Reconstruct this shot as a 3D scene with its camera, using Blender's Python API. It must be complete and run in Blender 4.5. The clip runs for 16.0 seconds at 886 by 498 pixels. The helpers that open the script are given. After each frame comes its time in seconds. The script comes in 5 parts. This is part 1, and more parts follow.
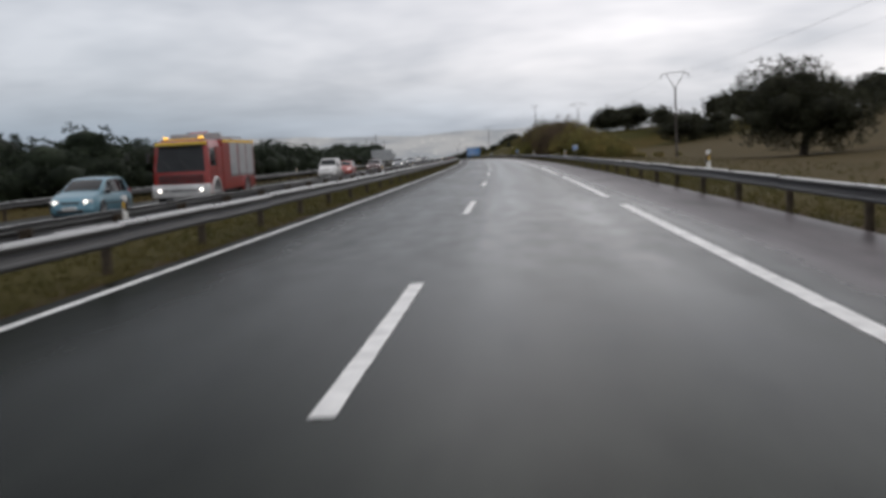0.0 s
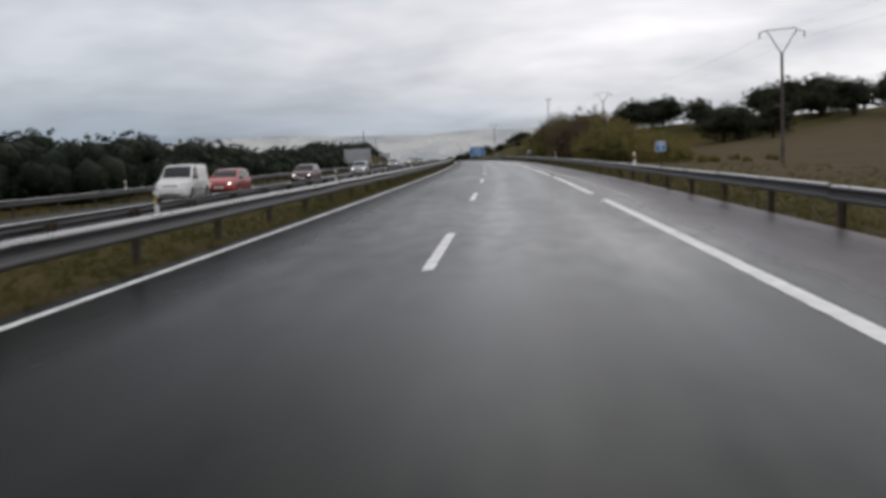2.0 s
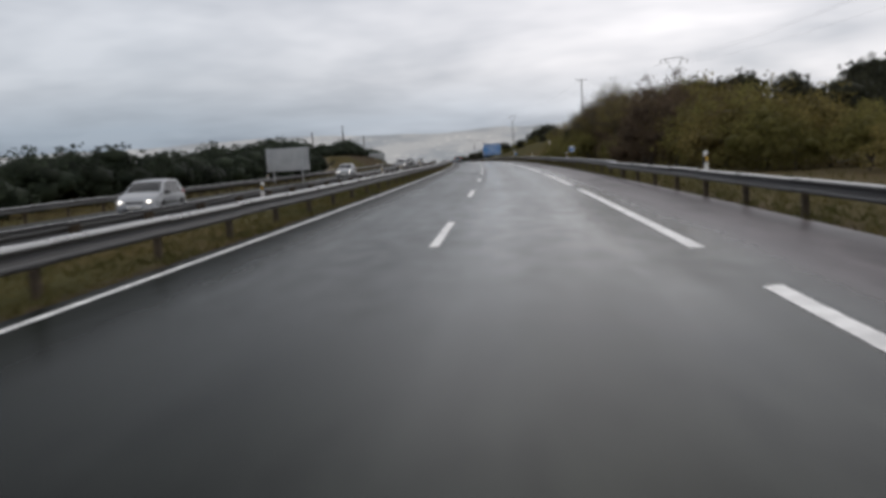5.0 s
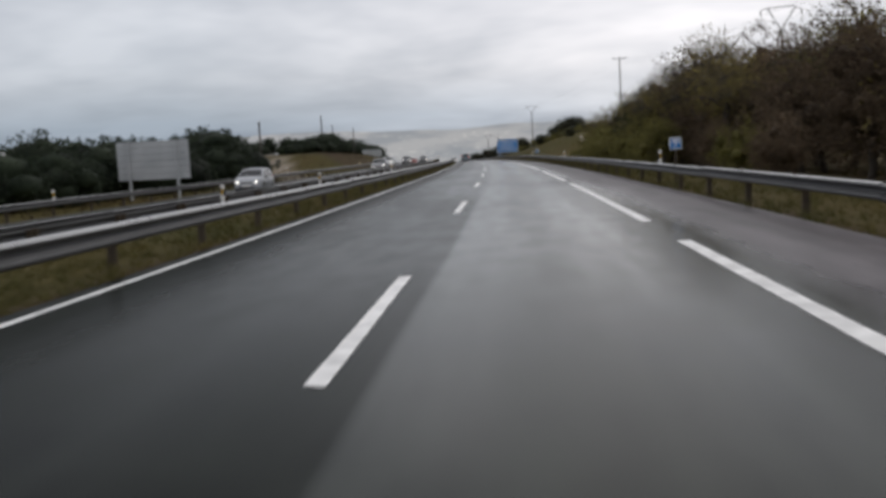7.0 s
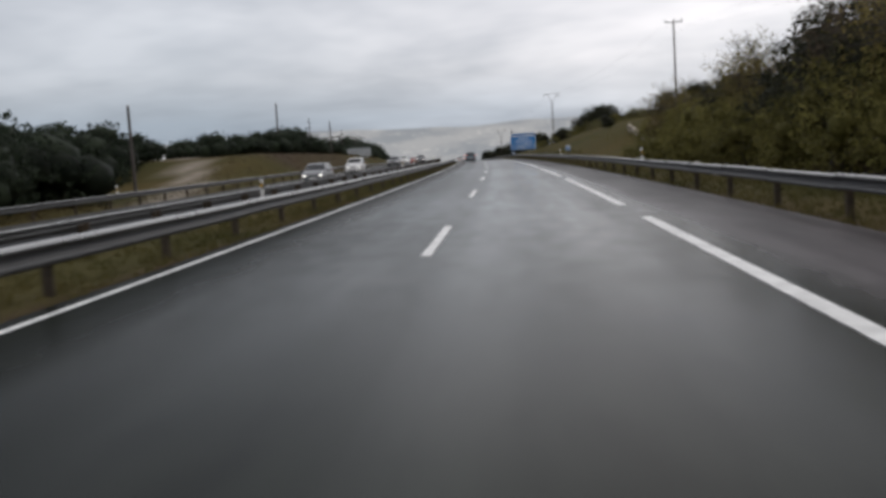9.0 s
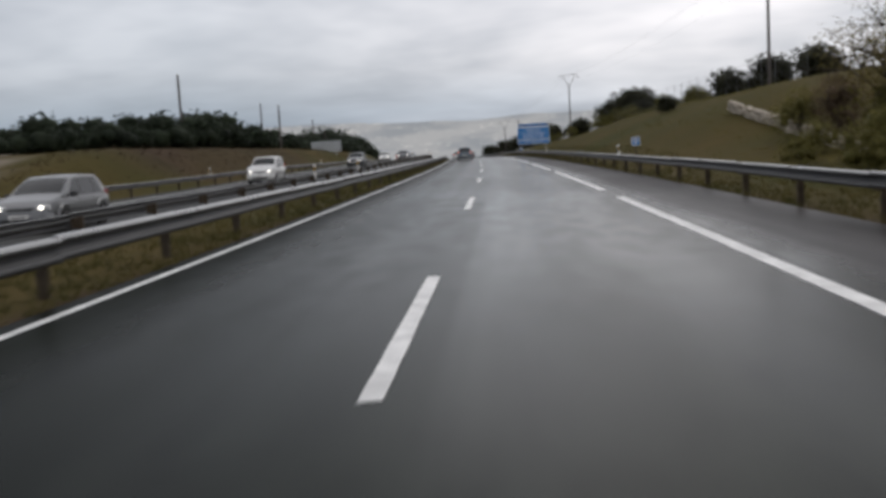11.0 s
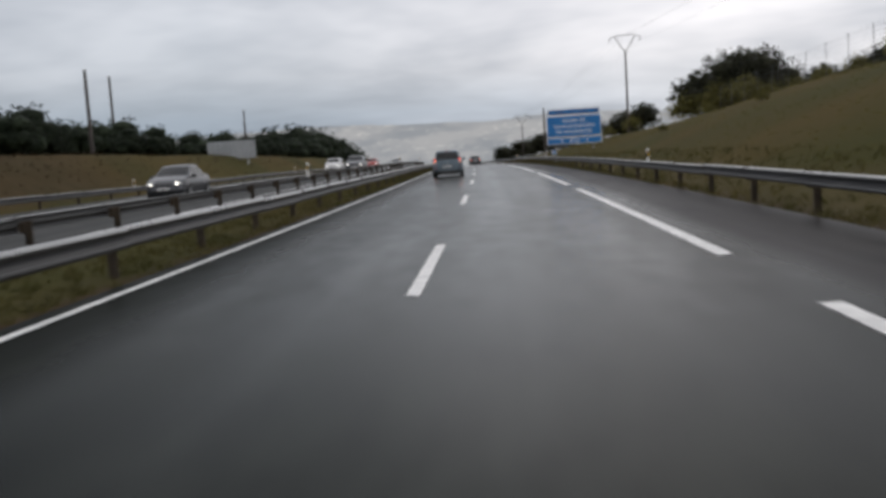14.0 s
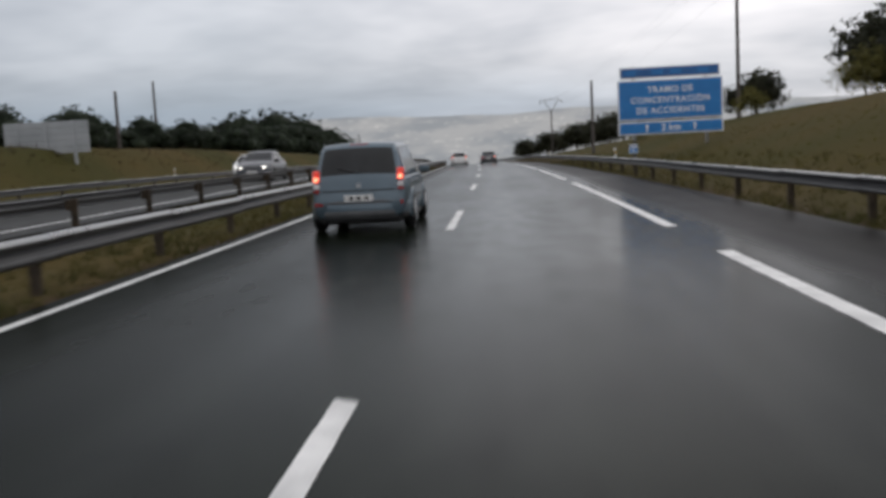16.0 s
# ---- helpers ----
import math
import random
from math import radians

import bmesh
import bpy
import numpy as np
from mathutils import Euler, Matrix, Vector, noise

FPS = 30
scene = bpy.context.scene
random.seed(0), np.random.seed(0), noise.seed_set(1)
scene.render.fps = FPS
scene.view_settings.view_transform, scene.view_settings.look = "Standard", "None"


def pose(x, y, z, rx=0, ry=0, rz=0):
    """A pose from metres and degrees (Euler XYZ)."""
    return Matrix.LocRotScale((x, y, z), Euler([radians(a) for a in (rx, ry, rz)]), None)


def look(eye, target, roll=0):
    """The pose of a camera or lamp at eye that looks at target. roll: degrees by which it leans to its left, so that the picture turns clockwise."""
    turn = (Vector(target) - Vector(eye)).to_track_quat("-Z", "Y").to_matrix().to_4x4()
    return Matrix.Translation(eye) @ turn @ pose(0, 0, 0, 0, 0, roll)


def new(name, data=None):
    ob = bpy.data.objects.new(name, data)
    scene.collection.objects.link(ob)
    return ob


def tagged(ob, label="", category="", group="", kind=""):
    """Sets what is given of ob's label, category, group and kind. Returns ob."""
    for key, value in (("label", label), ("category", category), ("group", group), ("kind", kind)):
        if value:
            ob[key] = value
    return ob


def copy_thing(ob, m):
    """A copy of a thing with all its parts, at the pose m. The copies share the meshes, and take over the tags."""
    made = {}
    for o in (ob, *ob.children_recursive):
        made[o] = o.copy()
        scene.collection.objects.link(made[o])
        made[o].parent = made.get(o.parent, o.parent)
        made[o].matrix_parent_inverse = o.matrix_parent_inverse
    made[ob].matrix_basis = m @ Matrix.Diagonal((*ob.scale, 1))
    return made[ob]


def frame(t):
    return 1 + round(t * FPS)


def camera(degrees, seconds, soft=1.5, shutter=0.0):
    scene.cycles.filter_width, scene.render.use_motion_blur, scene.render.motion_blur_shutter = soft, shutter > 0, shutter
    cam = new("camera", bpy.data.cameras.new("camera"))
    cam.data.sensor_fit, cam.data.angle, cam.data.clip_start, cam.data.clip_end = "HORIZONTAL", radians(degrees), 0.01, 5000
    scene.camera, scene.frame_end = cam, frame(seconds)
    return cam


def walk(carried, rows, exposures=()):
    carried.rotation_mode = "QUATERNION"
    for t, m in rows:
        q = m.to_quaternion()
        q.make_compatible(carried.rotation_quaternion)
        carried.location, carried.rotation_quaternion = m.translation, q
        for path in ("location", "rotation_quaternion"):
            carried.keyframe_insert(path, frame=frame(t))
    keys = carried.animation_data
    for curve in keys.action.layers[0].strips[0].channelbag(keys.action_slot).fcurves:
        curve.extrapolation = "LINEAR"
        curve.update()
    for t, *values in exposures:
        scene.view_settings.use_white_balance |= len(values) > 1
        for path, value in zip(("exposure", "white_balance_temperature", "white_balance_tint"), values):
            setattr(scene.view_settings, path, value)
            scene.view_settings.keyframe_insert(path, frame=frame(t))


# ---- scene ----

# ------------------------------------------------------------------ the motorway's line
BEND = 3.25e-4                      # left-hand bend, 1 / radius in metres
FALL, CREST, FALL_AFTER = 3e-5, 340.0, 1e-4


def profile(s):
    """Height of the carriageway at s metres along it."""
    if s < 720:
        return -FALL * s * s / 2 - (FALL_AFTER - FALL) * max(s - CREST, 0) ** 2 / 2
    return profile(719.99) - 0.052 * (s - 720)


def slope(s):
    return -FALL * s - (FALL_AFTER - FALL) * max(s - CREST, 0)


def at(s, lat=0.0, z=0.0):
    """World place of a point s along the road, lat to the right of the lane line, z over the road."""
    a = BEND * s
    return Vector((-(1 - math.cos(a)) / BEND + lat * math.cos(a), math.sin(a) / BEND + lat * math.sin(a), profile(s) + z))


def stand(s, lat, z=0.0, turn=0.0, tilt=False, scale=1.0):
    """Pose of a thing that stands beside or on the road; turn in degrees from the road's heading."""
    m = Matrix.Translation(at(s, lat, z)) @ Matrix.Rotation(BEND * s + radians(turn), 4, "Z")
    if tilt:
        m = m @ Matrix.Rotation(math.atan(slope(s)) * math.cos(radians(turn)), 4, "X")
    return m @ Matrix.Scale(scale, 4)


# ------------------------------------------------------------------ camera
EYE = 1.412
cam = camera(48.33, 16.0, soft=3.7, shutter=0.2)
DRIVE = [  # seconds, along, across, yaw, pitch, roll
    (0.0, -5.20, 1.11, 4.48, -5.63, -2.76),
    (0.5, 5.24, 1.11, 4.30, -5.61, -2.74),
    (1.0, 16.11, 1.10, 4.31, -5.68, -2.54),
    (1.5, 27.72, 1.07, 4.28, -5.64, -2.32),
    (2.0, 39.15, 1.03, 4.10, -5.56, -2.45),
    (2.5, 50.17, 1.05, 4.12, -5.63, -2.46),
    (3.0, 60.82, 1.03, 3.93, -5.75, -2.53),
    (3.5, 71.37, 1.08, 4.10, -5.73, -2.93),
    (4.0, 82.01, 1.13, 4.20, -5.51, -3.10),
    (6.5, 136.54, 1.28, 4.17, -5.49, -3.16),
    (7.0, 147.02, 1.30, 4.34, -5.56, -3.06),
    (7.5, 158.20, 1.30, 4.31, -5.75, -3.30),
    (8.0, 168.93, 1.28, 4.27, -5.71, -2.95),
    (8.5, 179.41, 1.21, 4.31, -5.61, -3.05),
    (9.0, 190.46, 1.28, 4.48, -5.57, -3.70),
    (11.5, 243.21, 0.79, 3.71, -5.83, -3.35),
    (12.0, 254.29, 0.85, 3.76, -5.67, -3.50),
    (12.5, 265.43, 0.83, 3.53, -5.71, -3.27),
    (13.0, 275.53, 0.80, 3.20, -5.58, -3.27),
    (13.5, 285.88, 0.89, 3.48, -5.58, -3.60),
    (14.0, 296.21, 0.92, 3.51, -5.55, -3.66),
    (14.5, 306.67, 0.96, 3.31, -5.33, -3.16),
    (15.0, 317.78, 1.03, 3.70, -5.56, -3.09),
    (15.5, 328.69, 0.99, 3.73, -5.71, -3.22),
    (16.0, 339.91, 0.96, 3.80, -5.81, -3.00),
]
rows = []
for t, s, across, yaw, pitch, roll in DRIVE:
    p = at(s, across, EYE)
    rows.append((t, pose(p.x, p.y, p.z, 90 + pitch + math.degrees(slope(s)), 0, yaw + math.degrees(BEND * s)) @ pose(0, 0, 0, 0, 0, roll)))
walk(cam, rows)
scene.view_settings.exposure = 0.05

# ------------------------------------------------------------------ sky and sun
SUN_UP, SUN_TURN = radians(48), radians(40)
world = bpy.data.worlds.new("overcast_sky")
scene.world = world
world.use_nodes = True
wn, wl = world.node_tree.nodes, world.node_tree.links
wn.clear()
w_out = wn.new("ShaderNodeOutputWorld")
w_mix = wn.new("ShaderNodeMixShader")
w_sky = wn.new("ShaderNodeTexSky")
w_sky.sky_type, w_sky.sun_disc = "NISHITA", False
w_sky.sun_elevation, w_sky.sun_rotation = SUN_UP, SUN_TURN
w_bg = wn.new("ShaderNodeBackground")
w_bg.inputs["Strength"].default_value = 0.1
w_cloud = wn.new("ShaderNodeBackground")
w_cloud.inputs["Strength"].default_value = 1.0
w_tc = wn.new("ShaderNodeTexCoord")
w_sep = wn.new("ShaderNodeSeparateXYZ")
wl.new(w_tc.outputs["Generated"], w_sep.inputs[0])


def wmath(op, a, b=None):
    n = wn.new("ShaderNodeMath")
    n.operation = op
    for i, v in enumerate((a, b)):
        if v is None:
            continue
        if isinstance(v, (int, float)):
            n.inputs[i].default_value = v
        else:
            wl.new(v, n.inputs[i])
    return n.outputs[0]


# clouds as a flat deck seen from below
w_h = wmath("MAXIMUM", wmath("ADD", w_sep.outputs["Z"], 0.17), 0.08)
w_cx = wmath("DIVIDE", w_sep.outputs["X"], w_h)
w_cy = wmath("DIVIDE", w_sep.outputs["Y"], w_h)
w_vec = wn.new("ShaderNodeCombineXYZ")
wl.new(w_cx, w_vec.inputs[0])
wl.new(w_cy, w_vec.inputs[1])
w_noise = wn.new("ShaderNodeTexNoise")
w_noise.inputs["Scale"].default_value = 0.80
w_noise.inputs["Detail"].default_value = 4.0
w_noise.inputs["Roughness"].default_value = 0.55
w_noise.inputs["Distortion"].default_value = 0.15
wl.new(w_vec.outputs[0], w_noise.inputs["Vector"])
w_ramp = wn.new("ShaderNodeValToRGB")
w_ramp.color_ramp.elements[0].position, w_ramp.color_ramp.elements[0].color = 0.36, (0.60, 0.607, 0.65, 1)
w_ramp.color_ramp.elements[1].position, w_ramp.color_ramp.elements[1].color = 0.63, (1.03, 0.995, 1.01, 1)
wl.new(w_noise.outputs["Fac"], w_ramp.inputs[0])
# thicker, bluer air towards the horizon
w_low = wn.new("ShaderNodeValToRGB")
w_low.color_ramp.elements[0].position, w_low.color_ramp.elements[0].color = 0.0, (0.87, 0.885, 0.905, 1)
w_low.color_ramp.elements[1].position, w_low.color_ramp.elements[1].color = 0.12, (1.03, 1.03, 1.035, 1)
wl.new(w_sep.outputs["Z"], w_low.inputs[0])
# a rain front to the west, low in the sky
w_west = wmath("MINIMUM", wmath("MAXIMUM", wmath("ADD", wmath("MULTIPLY", w_sep.outputs["X"], -2.5), 0.08), 0.0), 1.0)
w_depth = wmath("MAXIMUM", wmath("ADD", wmath("MULTIPLY", w_sep.outputs["Z"], -1.5), 1.0), 0.0)
w_front = wn.new("ShaderNodeMix")
w_front.data_type, w_front.blend_type = "RGBA", "MULTIPLY"
w_front.inputs[7].default_value = (0.54, 0.595, 0.64, 1)
wl.new(wmath("MULTIPLY", w_west, w_depth), w_front.inputs["Factor"])
w_mul = wn.new("ShaderNodeMix")
w_mul.data_type, w_mul.blend_type = "RGBA", "MULTIPLY"
w_mul.inputs["Factor"].default_value = 1.0
wl.new(w_ramp.outputs[0], w_mul.inputs[6])
wl.new(w_low.outputs[0], w_mul.inputs[7])
wl.new(w_mul.outputs[2], w_front.inputs[6])
# a slate-blue belt of rain low over the road and to the west of it
w_belt = wmath("MINIMUM", wmath("MAXIMUM", wmath("MULTIPLY", wmath("SUBTRACT", wmath("ADD", wmath("MULTIPLY", w_noise.outputs["Fac"], 0.06), 0.045), w_sep.outputs["Z"]), 22.0), 0.0), 1.0)
w_side = wmath("MINIMUM", wmath("MAXIMUM", wmath("ADD", wmath("MULTIPLY", w_sep.outputs["X"], -3.2), 0.80), 0.0), 1.0)
w_rain = wn.new("ShaderNodeMix")
w_rain.data_type, w_rain.blend_type = "RGBA", "MULTIPLY"
w_rain.inputs[7].default_value = (0.66, 0.72, 0.78, 1)
wl.new(wmath("MULTIPLY", w_belt, w_side), w_rain.inputs["Factor"])
wl.new(w_front.outputs[2], w_rain.inputs[6])
wl.new(w_rain.outputs[2], w_cloud.inputs["Color"])
wl.new(w_sky.outputs[0], w_bg.inputs["Color"])
w_mix.inputs[0].default_value = 0.93
wl.new(w_bg.outputs[0], w_mix.inputs[1])
wl.new(w_cloud.outputs[0], w_mix.inputs[2])
wl.new(w_mix.outputs[0], w_out.inputs["Surface"])

sun = new("sun", bpy.data.lights.new("sun", "SUN"))
sun.data.energy, sun.data.angle, sun.data.color = 0.5, radians(20), (1.0, 0.97, 0.93)
sun.matrix_world = look((0, 0, 300), (0 - 200 * math.sin(SUN_TURN), 0 - 200 * math.cos(SUN_TURN), 300 - 222))


# ------------------------------------------------------------------ materials
def node_material(name):
    m = bpy.data.materials.new(name)
    m.use_nodes = True
    return m, m.node_tree.nodes, m.node_tree.links, m.node_tree.nodes["Principled BSDF"]


def surface(name, dark, light, scale=3.0, rough=0.6, metal=0.0, bump=0.0, fine=40.0, random=0.0, coat=0.0, island=0.0, glow=None, spread=0.12, gloss=0.5, through_light=0.0):
    """A procedural surface: two scales of variation, bump, and a shade of its own for each object or island."""
    m, n, l, b = node_material(name)
    tc = n.new("ShaderNodeTexCoord")
    big, small = n.new("ShaderNodeTexNoise"), n.new("ShaderNodeTexNoise")
    big.inputs["Scale"].default_value, small.inputs["Scale"].default_value = scale, fine
    big.inputs["Detail"].default_value, small.inputs["Detail"].default_value = 4, 3
    for q in (big, small):
        l.new(tc.outputs["Object"], q.inputs["Vector"])
    add = n.new("ShaderNodeMath")
    add.operation = "MULTIPLY_ADD"
    l.new(small.outputs["Fac"], add.inputs[0])
    add.inputs[1].default_value = 0.45
    half = n.new("ShaderNodeMath")
    half.operation = "MULTIPLY_ADD"
    l.new(big.outputs["Fac"], half.inputs[0])
    half.inputs[1].default_value, half.inputs[2].default_value = 1.3, -0.37
    l.new(half.outputs[0], add.inputs[2])
    ramp = n.new("ShaderNodeValToRGB")
    ramp.color_ramp.elements[0].position, ramp.color_ramp.elements[0].color = 0.25, (*dark, 1)
    ramp.color_ramp.elements[1].position, ramp.color_ramp.elements[1].color = 0.8, (*light, 1)
    l.new(add.outputs[0], ramp.inputs[0])
    colour = ramp.outputs[0]
    for amount, kind in ((random, "ShaderNodeObjectInfo"), (island, "ShaderNodeNewGeometry")):
        if amount:
            info = n.new(kind)
            hsv = n.new("ShaderNodeHueSaturation")
            val = n.new("ShaderNodeMapRange")
            val.inputs["To Min"].default_value, val.inputs["To Max"].default_value = 1 - amount, 1 + amount
            l.new(info.outputs["Random" if amount == random and kind.endswith("Info") else "Random Per Island"], val.inputs["Value"])
            l.new(val.outputs[0], hsv.inputs["Value"])
            l.new(colour, hsv.inputs["Color"])
            colour = hsv.outputs[0]
    l.new(colour, b.inputs["Base Color"])
    b.inputs["Metallic"].default_value = metal
    b.inputs["Specular IOR Level"].default_value = gloss
    rr = n.new("ShaderNodeMapRange")
    rr.inputs["To Min"].default_value, rr.inputs["To Max"].default_value = max(rough - spread, 0.03), min(rough + spread, 1)
    l.new(big.outputs["Fac"], rr.inputs["Value"])
    l.new(rr.outputs[0], b.inputs["Roughness"])
    b.inputs["Coat Weight"].default_value = coat
    b.inputs["Coat Roughness"].default_value = 0.06
    if bump:
        bp = n.new("ShaderNodeBump")
        bp.inputs["Strength"].default_value, bp.inputs["Distance"].default_value = bump, 0.02
        l.new(small.outputs["Fac"], bp.inputs["Height"])
        l.new(bp.outputs[0], b.inputs["Normal"])
    if glow:
        b.inputs["Emission Color"].default_value = (*glow[:3], 1)
        b.inputs["Emission Strength"].default_value = glow[3]
    if through_light:
        thin, both = n.new("ShaderNodeBsdfTranslucent"), n.new("ShaderNodeMixShader")
        l.new(colour, thin.inputs["Color"])
        both.inputs[0].default_value = through_light
        l.new(b.outputs[0], both.inputs[1])
        l.new(thin.outputs[0], both.inputs[2])
        l.new(both.outputs[0], n["Material Output"].inputs["Surface"])
    return m


def wet_asphalt(name, left, right, seam, wet):
    """Wet asphalt: fine stones, worn wheel tracks, wet streaks along the road. Its map is in metres, across and along."""
    m, n, l, b = node_material(name)
    uv = n.new("ShaderNodeUVMap")
    sep = n.new("ShaderNodeSeparateXYZ")
    l.new(uv.outputs[0], sep.inputs[0])

    def calc(op, a, c=None, d=None):
        q = n.new("ShaderNodeMath")
        q.operation = op
        for i, v in enumerate((a, c, d)):
            if v is None:
                continue
            if isinstance(v, (int, float)):
                q.inputs[i].default_value = v
            else:
                l.new(v, q.inputs[i])
        return q.outputs[0]

    def grain(sx, sy, detail):
        mp = n.new("ShaderNodeMapping")
        mp.inputs["Scale"].default_value = (sx, sy, 1)
        l.new(uv.outputs[0], mp.inputs[0])
        q = n.new("ShaderNodeTexNoise")
        q.inputs["Scale"].default_value, q.inputs["Detail"].default_value = 1.0, detail
        l.new(mp.outputs[0], q.inputs["Vector"])
        return q.outputs["Fac"]

    across = sep.outputs["X"]
    streak, patch, stones = grain(1.9, 0.045, 4), grain(0.35, 0.09, 3), grain(13, 9, 3)
    wander = calc("MULTIPLY_ADD", patch, 0.5, -0.25)
    a2 = calc("ADD", across, wander)
    # two wheel tracks a lane
    ph = calc("MULTIPLY", calc("ADD", a2, 0.05), math.pi / 1.75)
    track = calc("POWER", calc("ABSOLUTE", calc("SINE", ph)), 3.0)
    side = n.new("ShaderNodeMapRange")
    side.inputs["From Min"].default_value, side.inputs["From Max"].default_value = seam - 0.05, seam + 0.05
    l.new(calc("MULTIPLY_ADD", patch, 0.10, calc("ADD", across, -0.05)), side.inputs["Value"])
    def along(stops):
        q = n.new("ShaderNodeValToRGB")
        q.color_ramp.elements[0].position, q.color_ramp.elements[0].color = 0.0, (stops[0][1],) * 3 + (1,)
        q.color_ramp.elements[1].position, q.color_ramp.elements[1].color = 1.0, (stops[-1][1],) * 3 + (1,)
        for place, v in stops[1:-1]:
            q.color_ramp.elements.new(place / 400.0).color = (v, v, v, 1)
        l.new(calc("DIVIDE", sep.outputs["Y"], 400.0), q.inputs[0])
        return q.outputs[0]

    # a newer strip of paving with a sharp seam, then older, evenly worn stretches
    fresh = along([(0, 0.0), (140, 0.0), (152, 0.85), (174, 0.85), (187, 0.1), (236, 0.1), (243, 0.4), (256, 0.4), (264, 0.0), (400, 0.0)])
    worn = along([(0, 0.85), (140, 0.85), (152, 0.15), (190, 0.15), (215, 0.45), (268, 0.08), (400, 0.05)])
    gentle = n.new("ShaderNodeMapRange")
    gentle.interpolation_type = "SMOOTHSTEP"
    gentle.inputs["From Min"].default_value, gentle.inputs["From Max"].default_value = seam - 1.3, seam + 1.1
    l.new(a2, gentle.inputs["Value"])
    crown = n.new("ShaderNodeMapRange")
    crown.interpolation_type = "SMOOTHSTEP"
    crown.inputs["From Min"].default_value, crown.inputs["From Max"].default_value = 2.6, 0.2
    l.new(calc("ABSOLUTE", calc("ADD", a2, -0.95)), crown.inputs["Value"])
    even = calc("MULTIPLY", crown.outputs[0], along([(0, 0.0), (173, 0.0), (187, 0.34), (205, 0.40), (250, 0.40), (400, 0.40)]))
    lane = calc("ADD", calc("ADD", calc("MULTIPLY", side.outputs[0], fresh), calc("MULTIPLY", gentle.outputs[0], worn)), even)
    edge = n.new("ShaderNodeMapRange")
    edge.inputs["From Min"].default_value, edge.inputs["From Max"].default_value = 3.9, 4.5
    l.new(a2, edge.inputs["Value"])
    mix = n.new("ShaderNodeMix")
    mix.data_type = "RGBA"
    mix.inputs[6].default_value, mix.inputs[7].default_value = (*left, 1), (*right, 1)
    l.new(lane, mix.inputs["Factor"])
    hard = n.new("ShaderNodeMix")
    hard.data_type = "RGBA"
    hard.inputs[7].default_value = (0.115, 0.103, 0.108, 1)
    l.new(calc("MULTIPLY", edge.outputs[0], along([(0, 1.0), (180, 0.9), (235, 0.4), (400, 0.15)])), hard.inputs["Factor"])
    l.new(mix.outputs[2], hard.inputs[6])
    puddled = n.new("ShaderNodeMapRange")
    puddled.inputs["From Min"].default_value, puddled.inputs["From Max"].default_value = 0.50, 0.66
    l.new(grain(0.9, 0.16, 5), puddled.inputs["Value"])
    damp = calc("MULTIPLY", calc("MULTIPLY", puddled.outputs[0], edge.outputs[0]), 0.42)
    shade = calc("ADD", calc("MULTIPLY_ADD", stones, 0.4, 0.5), calc("MULTIPLY_ADD", streak, 0.7, -0.2))
    mul = n.new("ShaderNodeMix")
    mul.data_type, mul.blend_type = "RGBA", "MULTIPLY"
    mul.inputs["Factor"].default_value = 1.0
    l.new(hard.outputs[2], mul.inputs[6])
    mottle = grain(2.6, 0.8, 6)
    shade = calc("MULTIPLY", shade, calc("MULTIPLY_ADD", mottle, 1.3, 0.35))
    l.new(calc("MULTIPLY", shade, calc("SUBTRACT", 1.0, damp)), mul.inputs[7])
    l.new(mul.outputs[2], b.inputs["Base Color"])
    film = calc("MULTIPLY", track, calc("MULTIPLY_ADD", streak, 1.2, -0.1))
    film = calc("MULTIPLY", film, calc("MULTIPLY_ADD", lane, 0.8, 0.2))
    rough = calc("SUBTRACT", calc("MULTIPLY_ADD", lane, -0.02, wet[0]), calc("MULTIPLY", film, wet[1]))
    rough = calc("ADD", rough, calc("MULTIPLY_ADD", patch, 0.16, -0.08))
    rough = calc("MULTIPLY_ADD", edge.outputs[0], 0.20, rough)
    rough = calc("ADD", rough, calc("MULTIPLY_ADD", mottle, 0.18, -0.09))
    rim = n.new("ShaderNodeMapRange")
    rim.inputs["From Min"].default_value, rim.inputs["From Max"].default_value, rim.inputs["To Min"].default_value, rim.inputs["To Max"].default_value = -2.2, -3.4, 0.0, 0.18
    l.new(a2, rim.inputs["Value"])
    rough = calc("ADD", rough, rim.outputs[0])
    l.new(calc("MAXIMUM", rough, 0.09), b.inputs["Roughness"])
    b.inputs["Specular Tint"].default_value = (0.95, 1.0, 0.92, 1)
    sheen = calc("MULTIPLY_ADD", lane, wet[2] * 0.70, wet[2] * 0.20)
    used = n.new("ShaderNodeMapRange")
    used.inputs["From Min"].default_value, used.inputs["From Max"].default_value, used.inputs["To Min"].default_value = -3.4, -0.4, 0.62
    l.new(a2, used.inputs["Value"])
    sheen = calc("MULTIPLY_ADD", film, wet[2] * 0.45, sheen)
    sheen = calc("MULTIPLY", sheen, calc("MULTIPLY_ADD", mottle, 0.8, 0.6))
    l.new(calc("MULTIPLY", sheen, used.outputs[0]), b.inputs["Specular IOR Level"])
    return m


